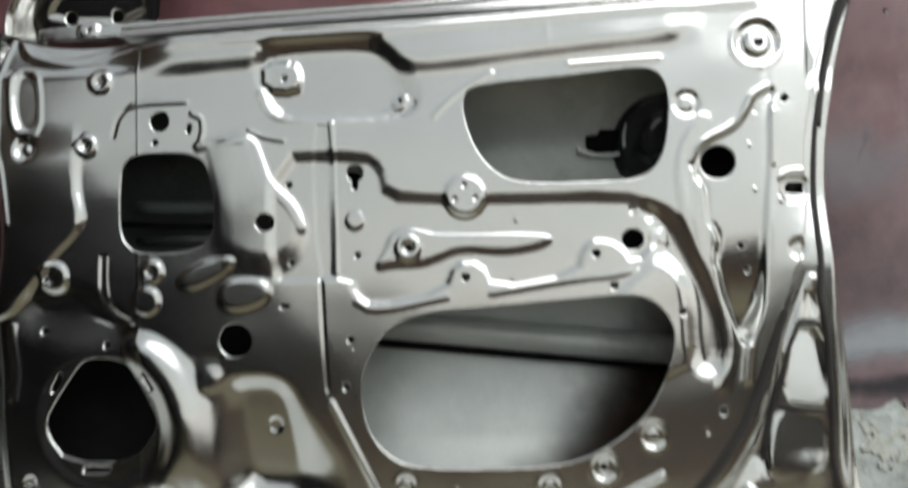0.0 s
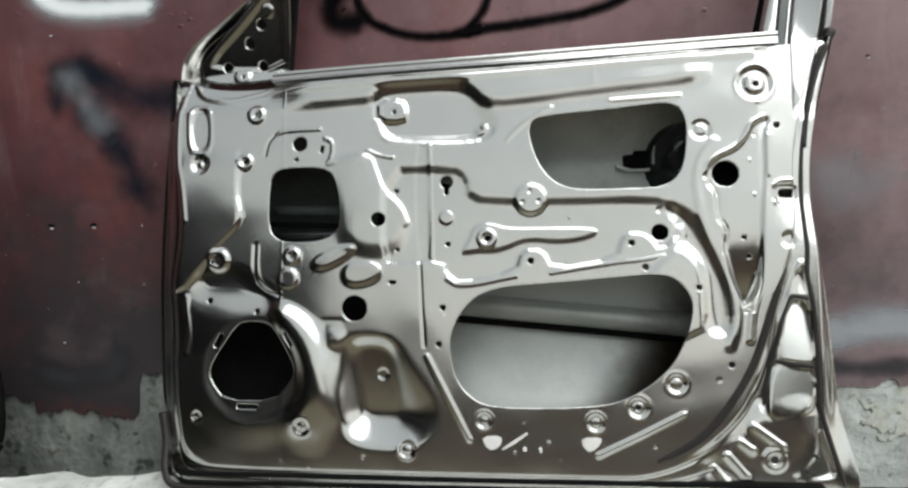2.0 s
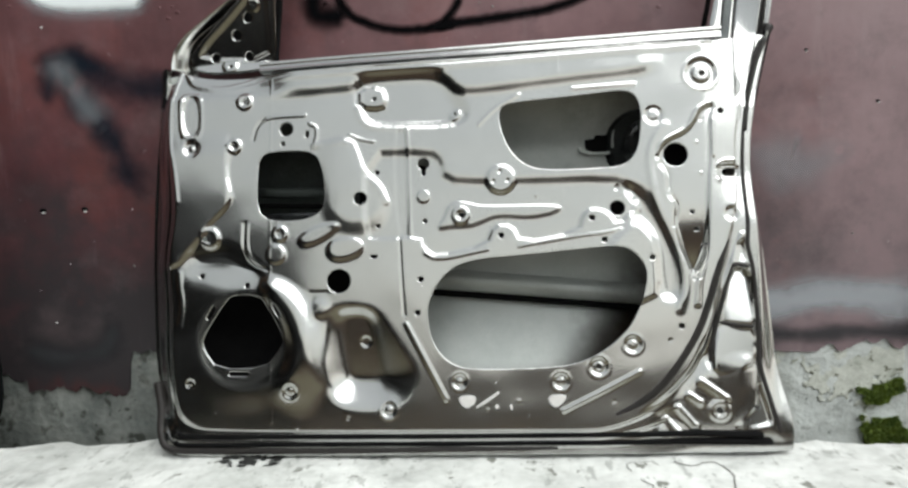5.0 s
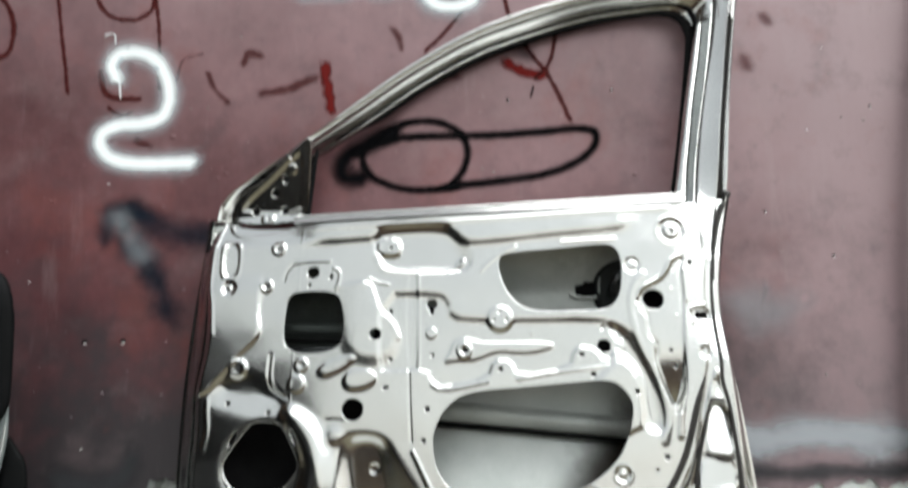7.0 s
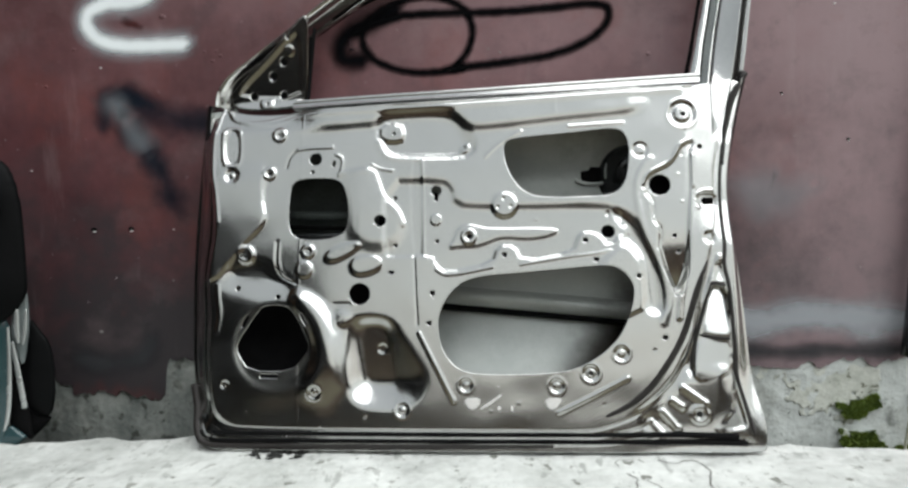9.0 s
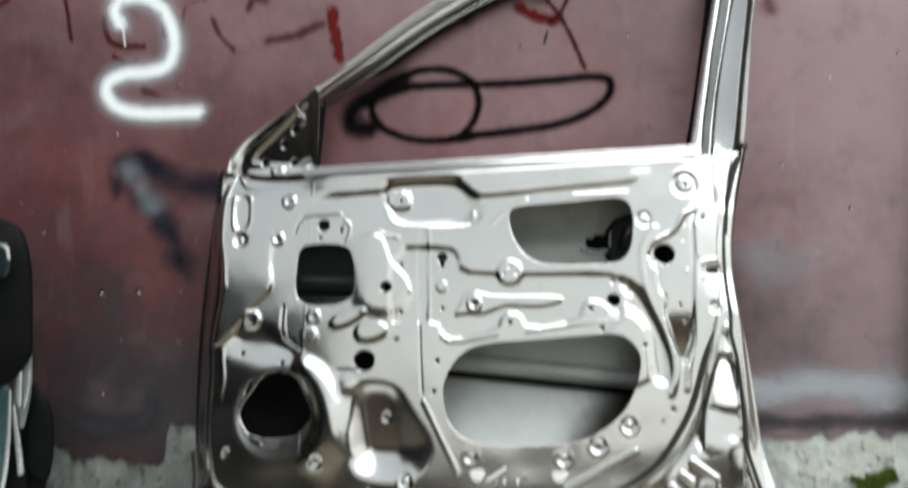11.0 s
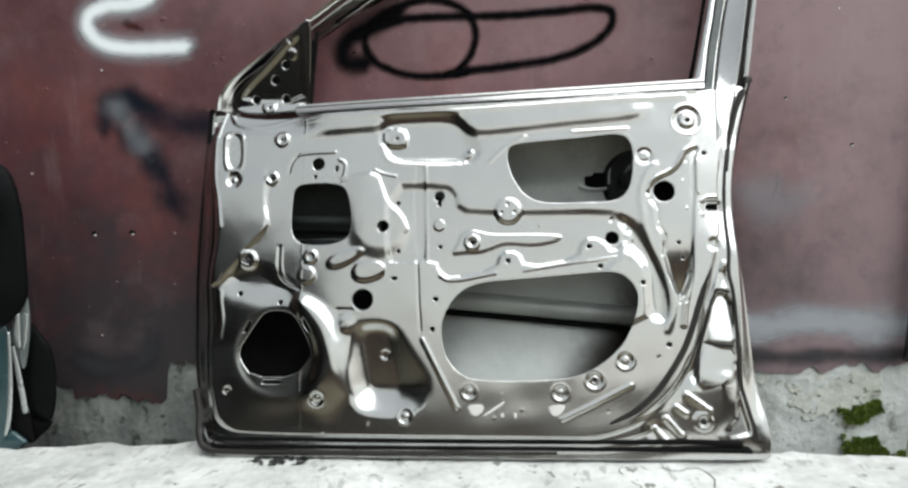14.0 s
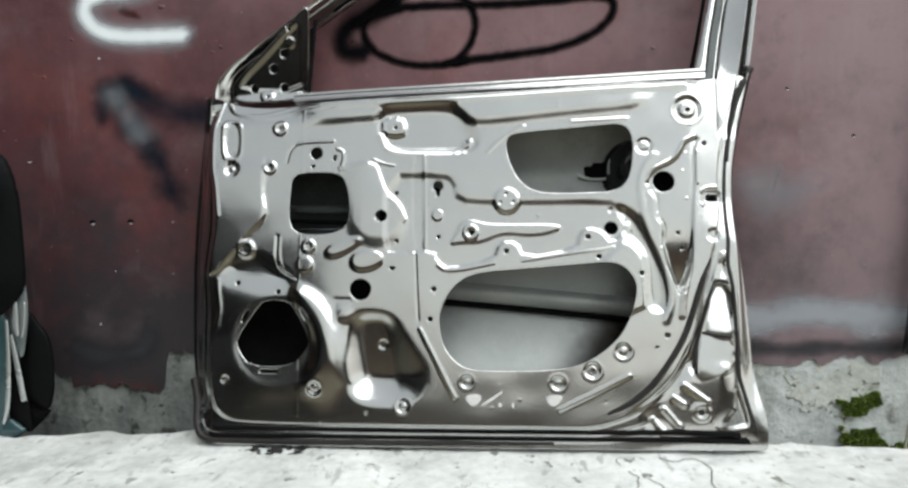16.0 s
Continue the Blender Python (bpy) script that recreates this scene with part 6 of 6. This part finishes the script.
def scooter_wheel(c, r):
    """A tyre on a spoked rim, standing across x."""
    hub = new("wheel")
    hub.parent = scooter
    bm = bmesh.new()
    ring = [[(c[0] + 0.05 * math.cos(b), c[1] + (r - 0.05 + 0.05 * math.sin(b)) * math.cos(a), c[2] + (r - 0.05 + 0.05 * math.sin(b)) * math.sin(a))
             for b in (2 * math.pi * k / 10 for k in range(10))] for a in (2 * math.pi * j / 32 for j in range(32))]
    vs = [[bm.verts.new(p) for p in row] for row in ring]
    for j in range(32):
        for k in range(10):
            bm.faces.new((vs[j][k], vs[j][(k + 1) % 10], vs[(j + 1) % 32][(k + 1) % 10], vs[(j + 1) % 32][k]))
    bmesh.ops.recalc_face_normals(bm, faces=bm.faces)
    part("tyre", bm, RUBBER_AND_SHADE, hub, "black tyre")
    bm = bmesh.new()
    bmesh.ops.create_cone(bm, cap_ends=True, segments=28, radius1=r - 0.09, radius2=r - 0.09, depth=0.05, matrix=Matrix.Translation(c) @ Matrix.Rotation(radians(90), 4, "Y"))
    bmesh.ops.bevel(bm, geom=bm.edges[:], offset=0.006, segments=2, affect="EDGES")
    part("rim", bm, DARKMETAL, hub, "dark metal rim")


# rest of the scooter, unseen, added for its dark reflection in the door
scooter_wheel((-0.86, -0.78, 0.155), 0.23)
scooter_wheel((-0.88, -1.95, 0.155), 0.23)
ellipsoid("tail_body", (-0.84, -1.06, 0.46), (0.22, 0.42, 0.26), BLACKPLASTIC, "glossy black tail body")
ellipsoid("side_body", (-1.05, -0.36, 0.42), (0.22, 0.24, 0.40), BLACKPLASTIC, "glossy black side body")
ellipsoid("seat", (-0.84, -1.08, 0.72), (0.16, 0.40, 0.07), RUBBER_AND_SHADE, "black padded seat")
ellipsoid("engine_cover", (-0.80, -1.06, 0.18), (0.23, 0.44, 0.17), BLACKPLASTIC, "black engine cover")
ellipsoid("footwell", (-0.86, -1.42, 0.20), (0.19, 0.30, 0.07), BLACKPLASTIC, "black footwell")
ellipsoid("front_shield", (-0.88, -1.72, 0.46), (0.20, 0.10, 0.40), BLACKPLASTIC, "black front shield")
tube("handlebar", [(-0.57, -1.62, 0.92), (-0.71, -1.66, 0.94), (-0.88, -1.7, 0.85), (-1.05, -1.70, 0.94), (-1.19, -1.70, 0.92)], 0.016, RUBBER_AND_SHADE, scooter, "black handlebar", 10)

# ---- right-hand post, weeds, moss ----
# Dark bar added where a dark band runs down the wall.
tagged(tube("leaning_bar", [(1.40, -0.02, 1.9), (1.30, -0.03, 1.35), (1.215, -0.03, 0.81), (1.168, -0.03, 0.40), (1.157, -0.03, 0.24), (1.151, -0.026, 0.135)], 0.0155, DARKMETAL, None, "", 12, 4),
       "dark bar added for the dark band on the maroon wall", "pipe")


def plaster_patch(pts, label):
    """Crumbling plaster left on the cement, rough and ragged."""
    p = np.array(pts)
    g = Relief(p[:, 0].min() - 0.01, p[:, 0].max() + 0.01, p[:, 1].min() - 0.01, p[:, 1].max() + 0.01, 0.0018)
    g.trim(pts, 1)
    for i in range(g.u.shape[0]):
        for j in range(g.u.shape[1]):
            q = Vector((g.u[i, j], g.v[i, j], 0.4))
            g.w[i, j] = 0.0008 * noise.fractal(q * 38, 0.8, 2.1, 4)
            g.keep[i, j] += 0.030 * noise.fractal(q * 45, 0.8, 2.1, 4)
    ob = g.build("plaster_patch", PLASTER, wall, label, 0.006)
    ob.matrix_local = pose(0, 0.0035, 0, 90, 0, 0)


plaster_patch([(0.829, 0.111), (0.908, 0.115), (0.998, 0.111), (1.049, 0.113), (1.086, 0.12), (1.115, 0.104), (1.112, 0.066), (1.091, 0.037), (1.053, 0.021), (1.022, 0.006), (0.977, 0.006), (0.932, 0.004), (0.924, 0.035), (0.904, 0.064), (0.858, 0.083)], "pale crumbling plaster on the cement")
plaster_patch([(1.022, 0.0), (1.055, -0.014), (1.044, -0.036), (1.058, -0.069), (1.098, -0.091), (1.143, -0.086), (1.157, -0.1), (1.112, -0.102), (1.059, -0.076), (1.037, -0.041)], "pale crumbling plaster on the cement")
stem = [(1.108, -0.065), (1.109, -0.033), (1.113, 0.018), (1.116, 0.044), (1.124, 0.081), (1.128, 0.112), (1.136, 0.125), (1.156, 0.128)]
tagged(tube("dry_weed", [(p[0], -0.09 + 0.01 * math.sin(3 * k), p[1]) for k, p in enumerate(stem)], (0.003, 0.002), TWIG, None, "", 6, 4), "pale dry weed stem growing at the wall foot", "weed")


def moss(patches, count, seed):
    """Small tufts thick on the damp patches of the cement."""
    rng = random.Random(seed)
    verts, faces = [], []
    for pts in patches:
        p = np.array(pts)
        lo, hi = p.min(0), p.max(0)
        made = 0
        while made < count:
            x, z = rng.uniform(lo[0], hi[0]), rng.uniform(lo[1], hi[1])
            if float(to_line(p, np.array(x), np.array(z), True)) > 0.013 * noise.fractal(Vector((x * 45, z * 45, 0)), 0.8, 2.1, 3):
                continue
            made += 1
            c = Vector((x, 0.003 - rng.uniform(0.0, 0.008), z))
            for _ in range(3):
                t = Vector((rng.uniform(-1, 1), rng.uniform(-1, 0.1), rng.uniform(-0.6, 1))).normalized() * rng.uniform(0.004, 0.009)
                s = t.cross(Vector((rng.random(), rng.random(), rng.random()))).normalized() * rng.uniform(0.0015, 0.003)
                k = len(verts)
                verts += [c - s, c + s, c + t]
                faces.append((k, k + 1, k + 2))
    ob = mesh_object("moss", verts, faces, MOSS, None, "", False)
    tagged(ob, "green moss on the damp cement at the wall foot", "moss", kind="stuff")


moss([[(1.018, 0.022), (1.045, 0.013), (1.069, 0.029), (1.102, 0.040), (1.110, 0.010), (1.082, 0.003), (1.06, -0.010), (1.039, -0.012)], [(1.025, -0.038), (1.049, -0.055), (1.06, -0.045), (1.082, -0.052), (1.095, -0.040), (1.110, -0.062), (1.128, -0.072), (1.125, -0.100), (1.045, -0.100)],
      [(1.124, -0.09), (1.162, -0.081), (1.222, -0.057), (1.226, -0.112), (1.125, -0.111)], [(1.179, 0.052), (1.213, 0.078), (1.222, -0.057), (1.196, -0.043)]], 2200, 3)
